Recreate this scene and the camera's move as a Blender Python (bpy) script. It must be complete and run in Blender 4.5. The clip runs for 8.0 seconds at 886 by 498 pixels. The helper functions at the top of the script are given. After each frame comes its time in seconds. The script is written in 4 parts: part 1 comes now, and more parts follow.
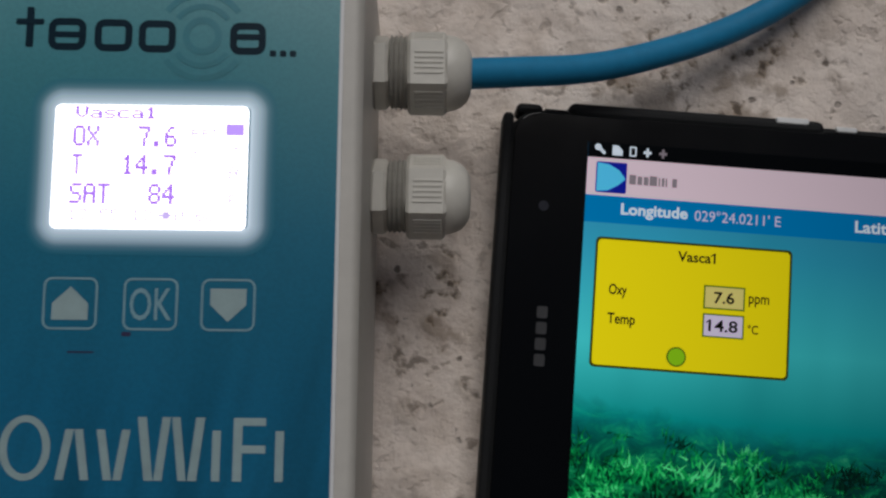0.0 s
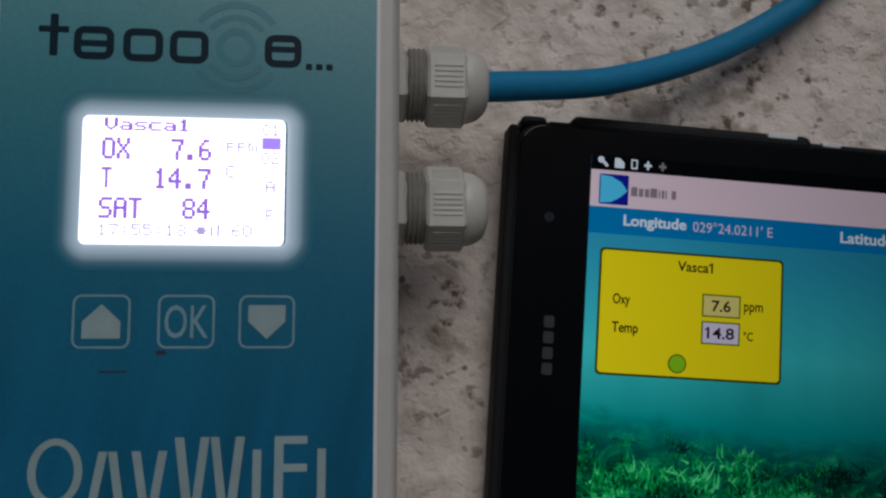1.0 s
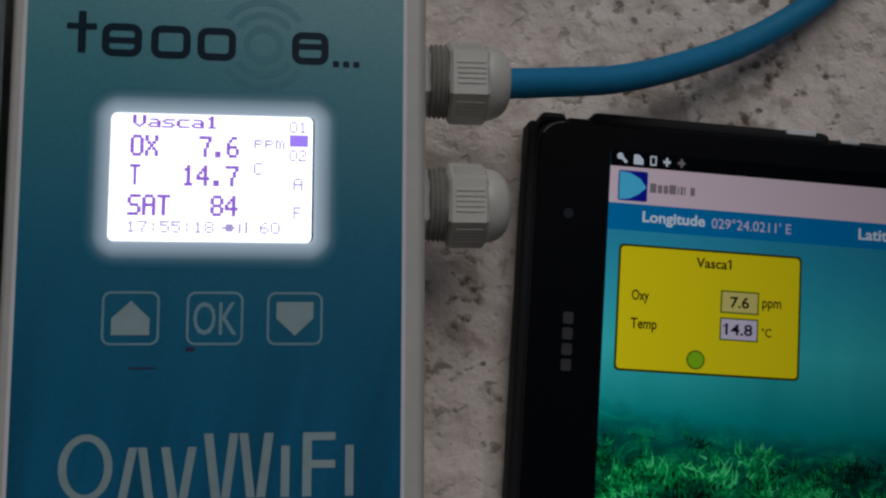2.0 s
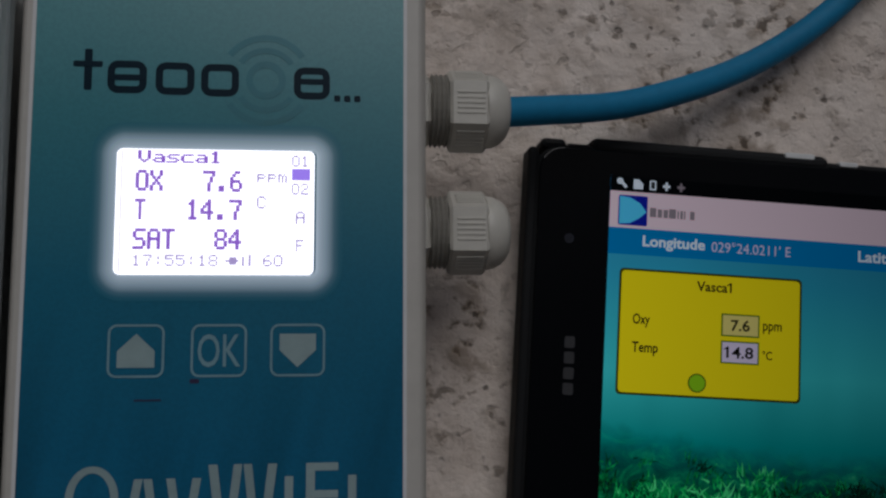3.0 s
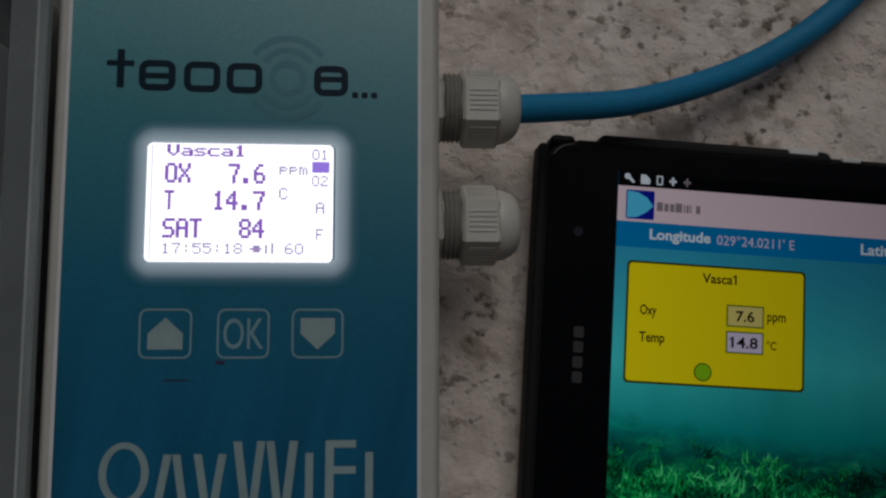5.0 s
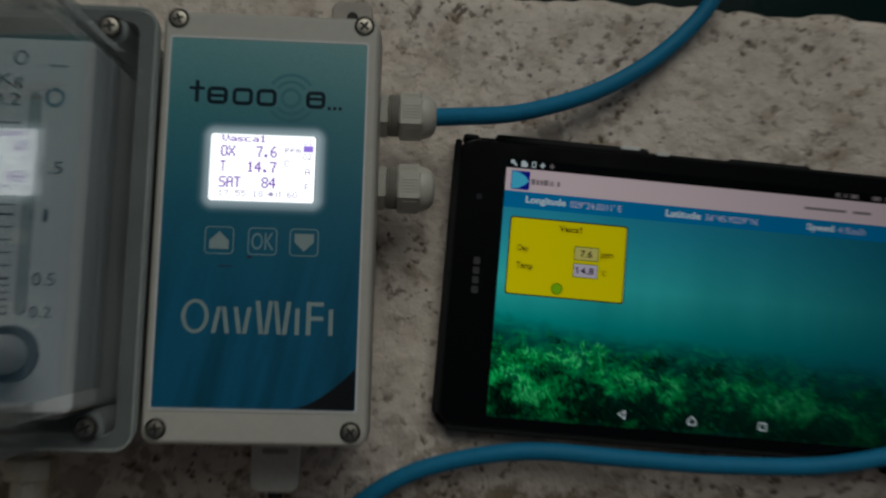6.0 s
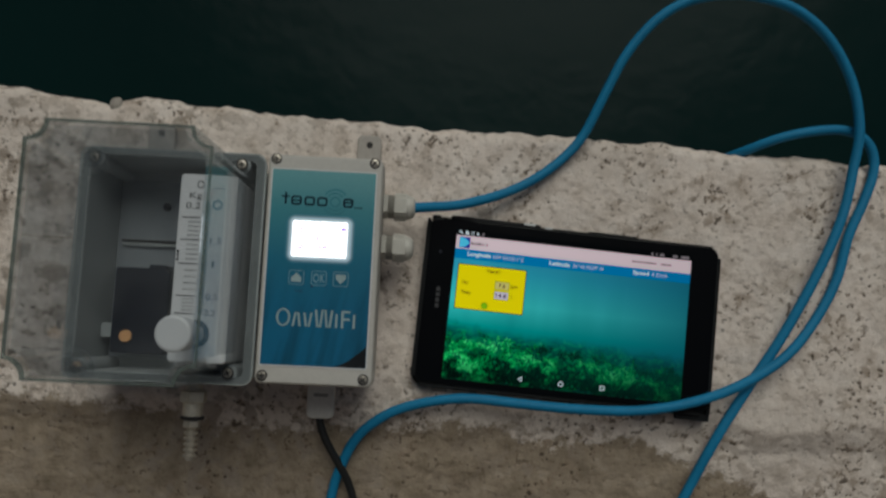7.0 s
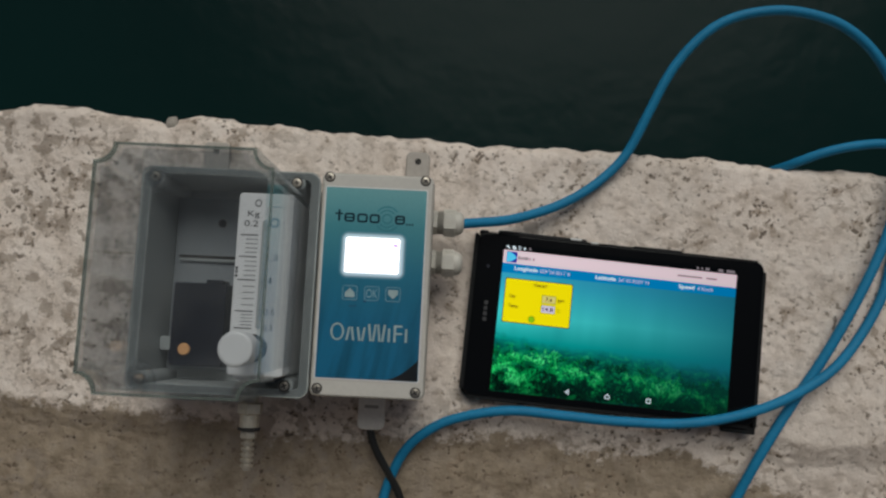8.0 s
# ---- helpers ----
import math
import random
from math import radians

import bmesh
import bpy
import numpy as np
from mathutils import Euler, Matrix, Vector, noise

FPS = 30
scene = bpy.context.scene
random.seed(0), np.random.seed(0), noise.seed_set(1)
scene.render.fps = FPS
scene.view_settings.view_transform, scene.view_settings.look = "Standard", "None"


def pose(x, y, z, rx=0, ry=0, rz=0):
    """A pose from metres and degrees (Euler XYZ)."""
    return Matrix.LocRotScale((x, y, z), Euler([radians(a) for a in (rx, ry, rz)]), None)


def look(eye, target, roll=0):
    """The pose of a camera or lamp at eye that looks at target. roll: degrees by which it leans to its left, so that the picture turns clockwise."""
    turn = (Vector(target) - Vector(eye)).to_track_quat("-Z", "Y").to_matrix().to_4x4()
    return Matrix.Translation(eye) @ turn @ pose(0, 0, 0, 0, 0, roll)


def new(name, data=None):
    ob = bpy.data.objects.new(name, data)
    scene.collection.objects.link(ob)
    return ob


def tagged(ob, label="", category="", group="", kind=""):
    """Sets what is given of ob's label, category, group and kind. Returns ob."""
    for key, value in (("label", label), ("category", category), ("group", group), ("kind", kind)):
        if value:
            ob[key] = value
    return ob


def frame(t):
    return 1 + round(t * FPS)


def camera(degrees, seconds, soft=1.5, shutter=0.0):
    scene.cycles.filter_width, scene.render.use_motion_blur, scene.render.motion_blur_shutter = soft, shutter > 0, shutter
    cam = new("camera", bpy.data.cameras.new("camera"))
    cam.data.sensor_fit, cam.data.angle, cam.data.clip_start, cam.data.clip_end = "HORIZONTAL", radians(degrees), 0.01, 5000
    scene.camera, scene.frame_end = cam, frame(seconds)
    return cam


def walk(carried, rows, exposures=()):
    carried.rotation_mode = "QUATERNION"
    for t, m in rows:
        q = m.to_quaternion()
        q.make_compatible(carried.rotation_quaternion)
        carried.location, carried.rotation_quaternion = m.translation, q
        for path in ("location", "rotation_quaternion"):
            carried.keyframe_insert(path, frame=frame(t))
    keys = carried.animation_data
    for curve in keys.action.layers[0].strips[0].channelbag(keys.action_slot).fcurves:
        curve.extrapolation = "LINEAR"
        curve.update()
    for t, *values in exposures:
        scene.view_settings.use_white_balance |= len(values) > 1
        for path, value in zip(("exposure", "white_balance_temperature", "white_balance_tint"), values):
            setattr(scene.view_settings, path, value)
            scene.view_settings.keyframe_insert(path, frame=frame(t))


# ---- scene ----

from math import cos, sin, pi

# ---------------------------------------------------------------- camera
cam = camera(57.0, 8.0, soft=2.4, shutter=0.4)
ROWS = [
    (0.0, 0.0867, 0.0543, 0.2154, 5.16, -0.61, 0.64),
    (0.5, 0.0715, 0.0559, 0.2234, 4.66, -3.90, 0.38),
    (1.0, 0.0653, 0.0570, 0.2156, 5.14, -5.89, 0.06),
    (2.5, 0.0598, 0.0586, 0.2157, 4.52, -5.74, 0.16),
    (3.0, 0.0611, 0.0612, 0.2180, 5.49, -5.44, -0.20),
    (3.5, 0.0599, 0.0622, 0.2172, 5.34, -5.62, -0.31),
    (4.0, 0.0589, 0.0613, 0.2216, 5.59, -5.48, -0.26),
    (5.3, 0.0631, 0.0533, 0.2289, 5.85, -3.99, 0.07),
    (5.5, 0.0677, 0.0461, 0.2414, 5.93, -3.76, 0.46),
    (6.0, 0.0825, 0.0290, 0.3467, 5.46, -3.04, 1.44),
    (6.2, 0.0916, 0.0226, 0.3988, 4.93, -1.88, 2.16),
    (6.5, 0.0993, 0.0116, 0.4777, 5.04, -1.98, 3.83),
    (7.0, 0.1020, 0.0234, 0.5979, 6.02, -1.63, 2.65),
    (7.2, 0.0985, 0.0380, 0.6038, 5.09, -1.61, 2.46),
    (7.5, 0.0944, 0.0317, 0.6177, 5.79, -0.53, 2.44),
    (8.0, 0.0852, 0.0301, 0.6100, 6.21, 0.17, 2.74),
]
walk(cam, [(t, pose(x, y, z, rx, ry, rz)) for t, x, y, z, rx, ry, rz in ROWS],
     exposures=[(0.0, -1.40, 6200, 10), (0.5, -1.55, 6120, 10), (1.0, -1.75, 6020, 10), (2.5, -2.09, 6000, 11), (4.0, -2.26, 6050, 10), (5.5, -2.36, 6280, 8), (6.0, -2.26, 6320, 0), (6.5, -1.77, 6200, -1), (7.0, -1.51, 6290, 2), (7.5, -1.36, 6400, 4), (8.0, -1.08, 6350, 5)])

# ---------------------------------------------------------------- light: dull evening sky from the water side
SUN_ELEVATION, SUN_TURN = 52.0, 8.0
world = bpy.data.worlds.new("world")
scene.world = world
world.use_nodes = True
wn = world.node_tree.nodes
sky = wn.new("ShaderNodeTexSky")
sky.sky_type = "NISHITA"
sky.sun_disc = False
sky.sun_elevation = radians(SUN_ELEVATION)
sky.sun_rotation = radians(SUN_TURN)
sky.dust_density = 6.0
wn["Background"].inputs["Strength"].default_value = 0.05
world.node_tree.links.new(sky.outputs["Color"], wn["Background"].inputs["Color"])
sun_data = bpy.data.lights.new("sun", "SUN")
sun_data.energy, sun_data.angle, sun_data.color = 3.3, radians(44), (1.0, 0.955, 0.90)
sun = new("sun", sun_data)
sun.matrix_world = look((sin(radians(SUN_TURN)) * 3, cos(radians(SUN_TURN)) * 3, 3 * math.tan(radians(SUN_ELEVATION))), (0, 0, 0))


# ---------------------------------------------------------------- materials
def srgb(r, g, b):
    def lin(c):
        c /= 255
        return c / 12.92 if c <= 0.04045 else ((c + 0.055) / 1.055) ** 2.4
    return (lin(r), lin(g), lin(b), 1)


class Nodes:
    """A small helper round one material's node tree."""

    def __init__(self, name):
        self.mat = bpy.data.materials.new(name)
        self.mat.use_nodes = True
        self.tree = self.mat.node_tree
        self.bsdf = self.tree.nodes["Principled BSDF"]
        self.coord = self.add("ShaderNodeTexCoord").outputs["Object"]

    def add(self, kind, **values):
        node = self.tree.nodes.new(kind)
        for key, value in values.items():
            node.inputs[key].default_value = value
        return node

    def link(self, a, b):
        self.tree.links.new(a, b)

    def noise(self, scale, detail=4.0, rough=0.6, distortion=0.0, stretch=None, coord=None):
        node = self.add("ShaderNodeTexNoise", Scale=scale, Detail=detail, Roughness=rough, Distortion=distortion)
        source = coord or self.coord
        if stretch:
            m = self.add("ShaderNodeMapping", Scale=stretch)
            self.link(source, m.inputs["Vector"])
            source = m.outputs["Vector"]
        self.link(source, node.inputs["Vector"])
        return node.outputs["Fac"]

    def ramp(self, fac, stops):
        node = self.add("ShaderNodeValToRGB")
        while len(node.color_ramp.elements) < len(stops):
            node.color_ramp.elements.new(0.5)
        for e, (p, c) in zip(node.color_ramp.elements, stops):
            e.position = p
            e.color = c if isinstance(c, tuple) else (c, c, c, 1)
        self.link(fac, node.inputs["Fac"])
        return node.outputs["Color"]

    def mix(self, fac, a, b, mode="MIX"):
        node = self.add("ShaderNodeMix")
        node.data_type, node.blend_type = "RGBA", mode
        for socket, value in ((0, fac), (6, a), (7, b)):
            if isinstance(value, (int, float, tuple)):
                node.inputs[socket].default_value = value
            else:
                self.link(value, node.inputs[socket])
        return node.outputs[2]

    def math(self, op, a, b=0.0, c=0.0, clamp=False):
        node = self.add("ShaderNodeMath")
        node.operation, node.use_clamp = op, clamp
        for i, value in enumerate((a, b, c)):
            if isinstance(value, (int, float)):
                node.inputs[i].default_value = value
            else:
                self.link(value, node.inputs[i])
        return node.outputs[0]

    def axes(self, coord=None):
        node = self.add("ShaderNodeSeparateXYZ")
        self.link(coord or self.coord, node.inputs[0])
        return node.outputs

    def set(self, **values):
        for key, value in values.items():
            socket = self.bsdf.inputs[key.replace("_", " ")]
            if isinstance(value, (int, float, tuple)):
                socket.default_value = value
            else:
                self.link(value, socket)
        return self

    def bump(self, height, strength=0.3, distance=0.001):
        node = self.add("ShaderNodeBump", Strength=strength, Distance=distance)
        self.link(height, node.inputs["Height"])
        self.link(node.outputs["Normal"], self.bsdf.inputs["Normal"])
        return self


def plain(name, colour, rough=0.5, metal=0.0, grain=0.06, scale=300.0, bump=0.0, spec=0.5):
    """A plain surface with faint blotches, varied gloss and fine relief."""
    n = Nodes(name)
    f = n.noise(scale, 5)
    g = n.noise(scale * 0.13, 3)
    both = n.math("MULTIPLY_ADD", f, 0.5, n.math("MULTIPLY", g, 0.5))
    dark = tuple(c * (1 - 2.5 * grain) for c in colour[:3]) + (1,)
    lite = tuple(min(1, c * (1 + 2.5 * grain)) for c in colour[:3]) + (1,)
    n.set(Base_Color=n.ramp(both, [(0.3, dark), (0.7, lite)]), Metallic=metal, Specular_IOR_Level=spec,
          Roughness=n.math("MULTIPLY_ADD", g, 0.2, rough - 0.1, clamp=True))
    if bump:
        n.bump(f, bump, 0.0004)
    return n.mat


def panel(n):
    """Strong coat tint, added to imitate a lit panel growing dimmer when seen aslant."""
    n.set(Coat_Weight=1.0, Coat_IOR=1.15, Coat_Roughness=0.08, Coat_Tint=(ASLANT_TINT, ASLANT_TINT, ASLANT_TINT, 1))


def glowing(name, colour, strength=1.0, dims_aslant=False):
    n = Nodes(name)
    if dims_aslant:
        strength /= ASLANT_TINT
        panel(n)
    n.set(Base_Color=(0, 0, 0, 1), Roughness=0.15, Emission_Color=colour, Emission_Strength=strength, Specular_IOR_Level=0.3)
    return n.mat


def concrete_material():
    """Whitewashed, pitted concrete; bare and brown where the wash has worn away towards the walkway."""
    n = Nodes("whitewashed_concrete")
    x, y, z = n.axes()
    grain = n.noise(900, 5, 0.7)
    blot = n.noise(45, 5, 0.62)
    big = n.noise(9, 3, 0.5)
    wash = n.ramp(blot, [(0.30, (0.52, 0.44, 0.375, 1)), (0.46, (0.74, 0.65, 0.58, 1)), (0.72, (0.84, 0.76, 0.695, 1))])
    wash = n.mix(n.ramp(big, [(0.35, 0.0), (0.7, 0.45)]), wash, (0.54, 0.48, 0.425, 1))
    bare = n.ramp(n.noise(60, 5, 0.65), [(0.25, (0.18, 0.142, 0.100, 1)), (0.55, (0.33, 0.268, 0.200, 1)), (0.8, (0.45, 0.38, 0.305, 1))])
    # worn border, with flakes
    line = n.math("ADD", n.math("MULTIPLY_ADD", n.noise(14, 3, 0.5), 0.03, y), n.math("MULTIPLY", n.noise(80, 6, 0.75), 0.055))
    along = n.math("MINIMUM", n.math("MAXIMUM", x, -0.5), 0.6)
    line = n.math("MULTIPLY_ADD", along, 0.035, line)
    line = n.math("ADD", line, n.math("MULTIPLY", n.math("MAXIMUM", n.math("SUBTRACT", along, 0.27), 0.0), 0.35))
    dip = n.math("MAXIMUM", n.math("MULTIPLY_ADD", n.math("ABSOLUTE", n.math("ADD", x, 0.02)), -1 / 0.14, 1.0), 0.0)
    line = n.math("MULTIPLY_ADD", dip, 0.011, line)
    worn = n.ramp(n.math("MULTIPLY_ADD", line, -40.0, 0.72), [(0.36, 0.0), (0.66, 1.0)])
    col = n.mix(worn, wash, bare)
    # soft grey-brown stains, thicker in patches
    patch = n.ramp(n.noise(13, 2), [(0.42, 0.16), (0.60, 1.0)])
    soft = n.ramp(n.noise(105, 3, 0.5, 0.15), [(0.555, 0.0), (0.635, 0.60)])
    col = n.mix(n.math("MULTIPLY", soft, patch), col, (0.27, 0.205, 0.15, 1))
    wide = n.ramp(n.noise(64, 4, 0.58, 0.1), [(0.530, 0.0), (0.580, 0.74)])
    thick = n.ramp(n.math("MULTIPLY_ADD", along, -0.55, n.noise(7, 2)), [(0.42, 0.16), (0.60, 1.0)])
    col = n.mix(n.math("MULTIPLY", wide, thick), col, (0.30, 0.25, 0.205, 1))
    # dark pits with brown surrounds, round dark spots and fine dark specks
    pitting = n.noise(205, 3, 0.5, 0.12)
    halo = n.ramp(pitting, [(0.565, 0.0), (0.64, 0.55)])
    col = n.mix(n.math("MULTIPLY", halo, patch), col, (0.25, 0.185, 0.125, 1))
    pits = n.ramp(pitting, [(0.625, 0.0), (0.675, 1.0)])
    col = n.mix(n.math("MULTIPLY", n.math("MULTIPLY", pits, patch), 0.72), col, (0.055, 0.042, 0.034, 1))
    holes = n.add("ShaderNodeTexVoronoi", Scale=150.0)
    n.link(n.coord, holes.inputs["Vector"])
    reach = n.math("MULTIPLY_ADD", n.noise(70, 2), 0.55, holes.outputs["Distance"])
    reach = n.math("MULTIPLY_ADD", n.noise(330, 4, 0.7), 0.55, reach)
    spots = n.math("MULTIPLY", n.ramp(reach, [(0.63, 1.0), (0.71, 0.0)]), n.ramp(patch, [(0.16, 0.25), (0.8, 1.0)]))
    col = n.mix(n.math("MULTIPLY", spots, 0.70), col, (0.065, 0.046, 0.034, 1))
    crumbs = n.ramp(n.noise(420, 2, 0.5), [(0.70, 0.0), (0.74, 1.0)])
    col = n.mix(n.math("MULTIPLY", crumbs, 0.22), col, (0.05, 0.04, 0.032, 1))
    n.set(Base_Color=col, Roughness=0.92, Specular_IOR_Level=0.25)
    height = n.math("MULTIPLY_ADD", grain, 0.18, n.math("MULTIPLY", n.noise(230, 5, 0.65), 1.0))
    height = n.math("SUBTRACT", height, n.math("MULTIPLY", halo, 0.6))
    height = n.math("SUBTRACT", height, n.math("MULTIPLY", spots, 0.8))
    height = n.math("MULTIPLY_ADD", n.noise(105, 3, 0.5), 1.6, height)
    n.bump(height, 0.65, 0.0017)
    return n.mat


def water_material():
    n = Nodes("dark_water")
    n.set(Base_Color=n.ramp(n.noise(0.8, 3), [(0.3, (0.0026, 0.0125, 0.0125, 1)), (0.7, (0.0046, 0.0190, 0.0185, 1))]), Roughness=0.22, IOR=1.33, Specular_IOR_Level=0.10)
    n.bump(n.noise(5, 4), 0.15, 0.02)
    return n.mat


def label_material():
    """Printed foil: teal fading to deep blue, with dark reflections painted in as faint streaks."""
    n = Nodes("printed_foil")
    x, y, z = n.axes()
    fade = n.math("MULTIPLY", y, 1 / 0.128, clamp=True)
    col = n.ramp(fade, [(0.0, (0.011, 0.130, 0.255, 1)), (0.30, (0.010, 0.135, 0.255, 1)), (0.55, (0.016, 0.155, 0.250, 1)), (0.8, (0.055, 0.245, 0.295, 1)), (1.0, (0.145, 0.365, 0.395, 1))])
    shift = n.math("MULTIPLY_ADD", y, -0.22, x)
    c = n.add("ShaderNodeCombineXYZ")
    n.link(shift, c.inputs[0])
    n.link(n.math("MULTIPLY", y, 0.12), c.inputs[1])
    # streaks painted into the colour for dark surroundings mirrored in the foil
    reflection_streaks = n.noise(95, 2, 0.5, coord=c.outputs[0])
    low = n.ramp(fade, [(0.1, 1.0), (0.55, 0.0)])
    deep = n.math("MULTIPLY", n.ramp(reflection_streaks, [(0.42, 0.0), (0.68, 0.75)]), low)
    col = n.mix(deep, col, (0.004, 0.045, 0.075, 1))
    col = n.mix(n.ramp(n.noise(1400, 3), [(0.4, 0.10), (0.6, 0.0)]), col, (0.002, 0.02, 0.03, 1))
    n.set(Base_Color=col, Roughness=n.math("MULTIPLY_ADD", n.noise(60, 4), 0.12, 0.24), Specular_IOR_Level=0.35)
    n.bump(n.noise(500, 3), 0.05, 0.0002)
    return n.mat


def clear_material(name="smoky_clear_plastic", tint=(0.92, 0.93, 0.94, 1), veil=(0.016, 0.048), veil_colour=(0.50, 0.52, 0.52, 1)):
    """Thin smoky clear plastic, dulled by scuffs and dust, with a clean gloss."""
    n = Nodes(name)
    clear = n.add("ShaderNodeBsdfTransparent", Color=tint)
    haze = n.add("ShaderNodeBsdfDiffuse", Color=veil_colour)
    gloss = n.add("ShaderNodeBsdfGlossy", Color=(0.95, 0.98, 0.98, 1), Roughness=0.05)
    rim = n.add("ShaderNodeFresnel", IOR=1.40)
    dull = n.ramp(n.noise(30, 5, 0.65), [(0.35, veil[0]), (0.7, veil[1])])
    a = n.add("ShaderNodeMixShader")
    n.link(dull, a.inputs[0])
    n.link(clear.outputs[0], a.inputs[1])
    n.link(haze.outputs[0], a.inputs[2])
    b = n.add("ShaderNodeMixShader")
    n.link(n.math("MULTIPLY", rim.outputs[0], 0.42), b.inputs[0])
    n.link(a.outputs[0], b.inputs[1])
    n.link(gloss.outputs[0], b.inputs[2])
    n.link(b.outputs[0], n.tree.nodes["Material Output"].inputs["Surface"])
    return n.mat


def wallpaper_material():
    n = Nodes("lit_screen_picture")
    x, y, z = n.axes()
    v = n.math("MULTIPLY", y, -1 / 0.104, clamp=True)
    col = n.ramp(v, [(0.0, srgb(54, 134, 180)), (0.22, srgb(58, 166, 194)), (0.45, srgb(74, 206, 206)), (0.62, srgb(22, 156, 150)), (0.74, srgb(6, 84, 70)), (0.90, srgb(4, 46, 32)), (1.0, srgb(2, 16, 12))])
    u = n.math("MULTIPLY", x, 1 / 0.1723, clamp=True)
    col = n.mix(n.ramp(u, [(0.12, 0.0), (0.45, 0.30), (1.0, 0.80)]), col, srgb(22, 92, 112))
    shaft = n.math("MULTIPLY", n.ramp(n.noise(34, 2, stretch=(1.0, 0.10, 1.0)), [(0.45, 0.0), (0.75, 0.35)]), n.ramp(v, [(0.1, 0.2), (0.5, 1.0)]))
    col = n.mix(shaft, col, srgb(20, 120, 122))
    clump = n.noise(150, 6, 0.72, 1.6, stretch=(0.7, 1.0, 1.0))
    leaf = n.ramp(clump, [(0.34, srgb(2, 24, 18)), (0.48, srgb(6, 76, 48)), (0.60, srgb(22, 140, 82)), (0.72, srgb(70, 190, 118))])
    leaf = n.mix(n.ramp(u, [(0.3, 0.0), (1.0, 0.75)]), leaf, srgb(8, 52, 46))
    leaf = n.mix(n.ramp(v, [(0.86, 0.0), (1.0, 0.75)]), leaf, srgb(2, 14, 10))
    bank = n.math("ADD", n.math("MULTIPLY_ADD", u, -0.07, v), n.math("MULTIPLY_ADD", n.noise(55, 5, 0.65), 0.16, -0.08))
    col = n.mix(n.ramp(bank, [(0.60, 0.0), (0.66, 0.55), (0.76, 0.9)]), col, leaf)
    n.set(Base_Color=(0, 0, 0, 1), Roughness=0.15, Emission_Color=col, Emission_Strength=SCREEN / ASLANT_TINT, Specular_IOR_Level=0.3)
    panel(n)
    return n.mat


def weed_material():
    n = Nodes("lit_screen_weed")
    x, y, z = n.axes()
    pick = n.add("ShaderNodeNewGeometry").outputs["Random Per Island"]
    u = n.math("MULTIPLY", x, 1 / 0.1723, clamp=True)
    v = n.math("MULTIPLY", y, -1 / 0.104, clamp=True)
    tone = n.math("MULTIPLY_ADD", n.ramp(n.noise(62, 5, 0.66, 0.4, stretch=(0.8, 1.2, 1.0)), [(0.42, 0.0), (0.60, 1.0)]), 0.60, n.math("MULTIPLY", pick, 0.44))
    col = n.ramp(tone, [(0.20, srgb(1, 14, 10)), (0.42, srgb(4, 58, 34)), (0.62, srgb(14, 124, 62)), (0.82, srgb(36, 186, 92)), (1.0, srgb(92, 226, 140))])
    col = n.mix(n.ramp(u, [(0.15, 0.0), (0.5, 0.42), (1.0, 0.82)]), col, srgb(8, 58, 48))
    col = n.mix(n.ramp(v, [(0.84, 0.0), (1.0, 0.8)]), col, srgb(2, 16, 12))
    col = n.mix(n.ramp(v, [(0.57, 0.75), (0.65, 0.28), (0.72, 0.0)]), col, n.ramp(v, [(0.60, srgb(18, 140, 128)), (0.67, srgb(10, 112, 92)), (0.76, srgb(6, 84, 60))]))
    n.set(Base_Color=(0, 0, 0, 1), Roughness=0.15, Emission_Color=col, Emission_Strength=SCREEN / ASLANT_TINT, Specular_IOR_Level=0.3)
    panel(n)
    return n.mat


def display_glow_material():
    """Border round the display: its glow is painted as emission, dying away outwards with round corners."""
    n = Nodes("painted_display_glow")
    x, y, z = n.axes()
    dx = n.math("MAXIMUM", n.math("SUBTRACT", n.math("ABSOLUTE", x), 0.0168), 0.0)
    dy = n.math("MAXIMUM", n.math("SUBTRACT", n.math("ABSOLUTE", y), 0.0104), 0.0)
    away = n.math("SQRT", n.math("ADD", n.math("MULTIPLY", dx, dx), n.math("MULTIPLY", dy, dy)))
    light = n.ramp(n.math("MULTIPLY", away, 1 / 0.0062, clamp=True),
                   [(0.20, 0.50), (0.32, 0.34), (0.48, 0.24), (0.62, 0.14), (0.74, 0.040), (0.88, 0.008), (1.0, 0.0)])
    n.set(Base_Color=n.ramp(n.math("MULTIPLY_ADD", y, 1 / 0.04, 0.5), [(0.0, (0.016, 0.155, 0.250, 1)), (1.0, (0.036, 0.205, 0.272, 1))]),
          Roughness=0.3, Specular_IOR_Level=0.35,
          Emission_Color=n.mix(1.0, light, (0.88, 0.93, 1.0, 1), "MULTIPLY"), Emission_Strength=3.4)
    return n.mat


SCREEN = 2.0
ASLANT_TINT = 0.012
M = {}
M["concrete"] = concrete_material()
M["water"] = water_material()
M["label"] = label_material()
M["clear"] = clear_material()
M["clear_edge"] = clear_material("clear_plastic_edge", (0.80, 0.85, 0.83, 1), (0.28, 0.42), (0.16, 0.185, 0.17, 1))
M["clear_bright"] = clear_material("pale_plastic_edge", (0.85, 0.88, 0.88, 1), (0.45, 0.60), (0.52, 0.55, 0.54, 1))
M["gasket"] = plain("dark_seal", (0.13, 0.145, 0.145, 1), 0.6)
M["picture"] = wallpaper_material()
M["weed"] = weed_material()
M["display_glow"] = display_glow_material()
M["shell"] = plain("light_grey_plastic", (0.50, 0.485, 0.45, 1), 0.45, grain=0.03, bump=0.06)
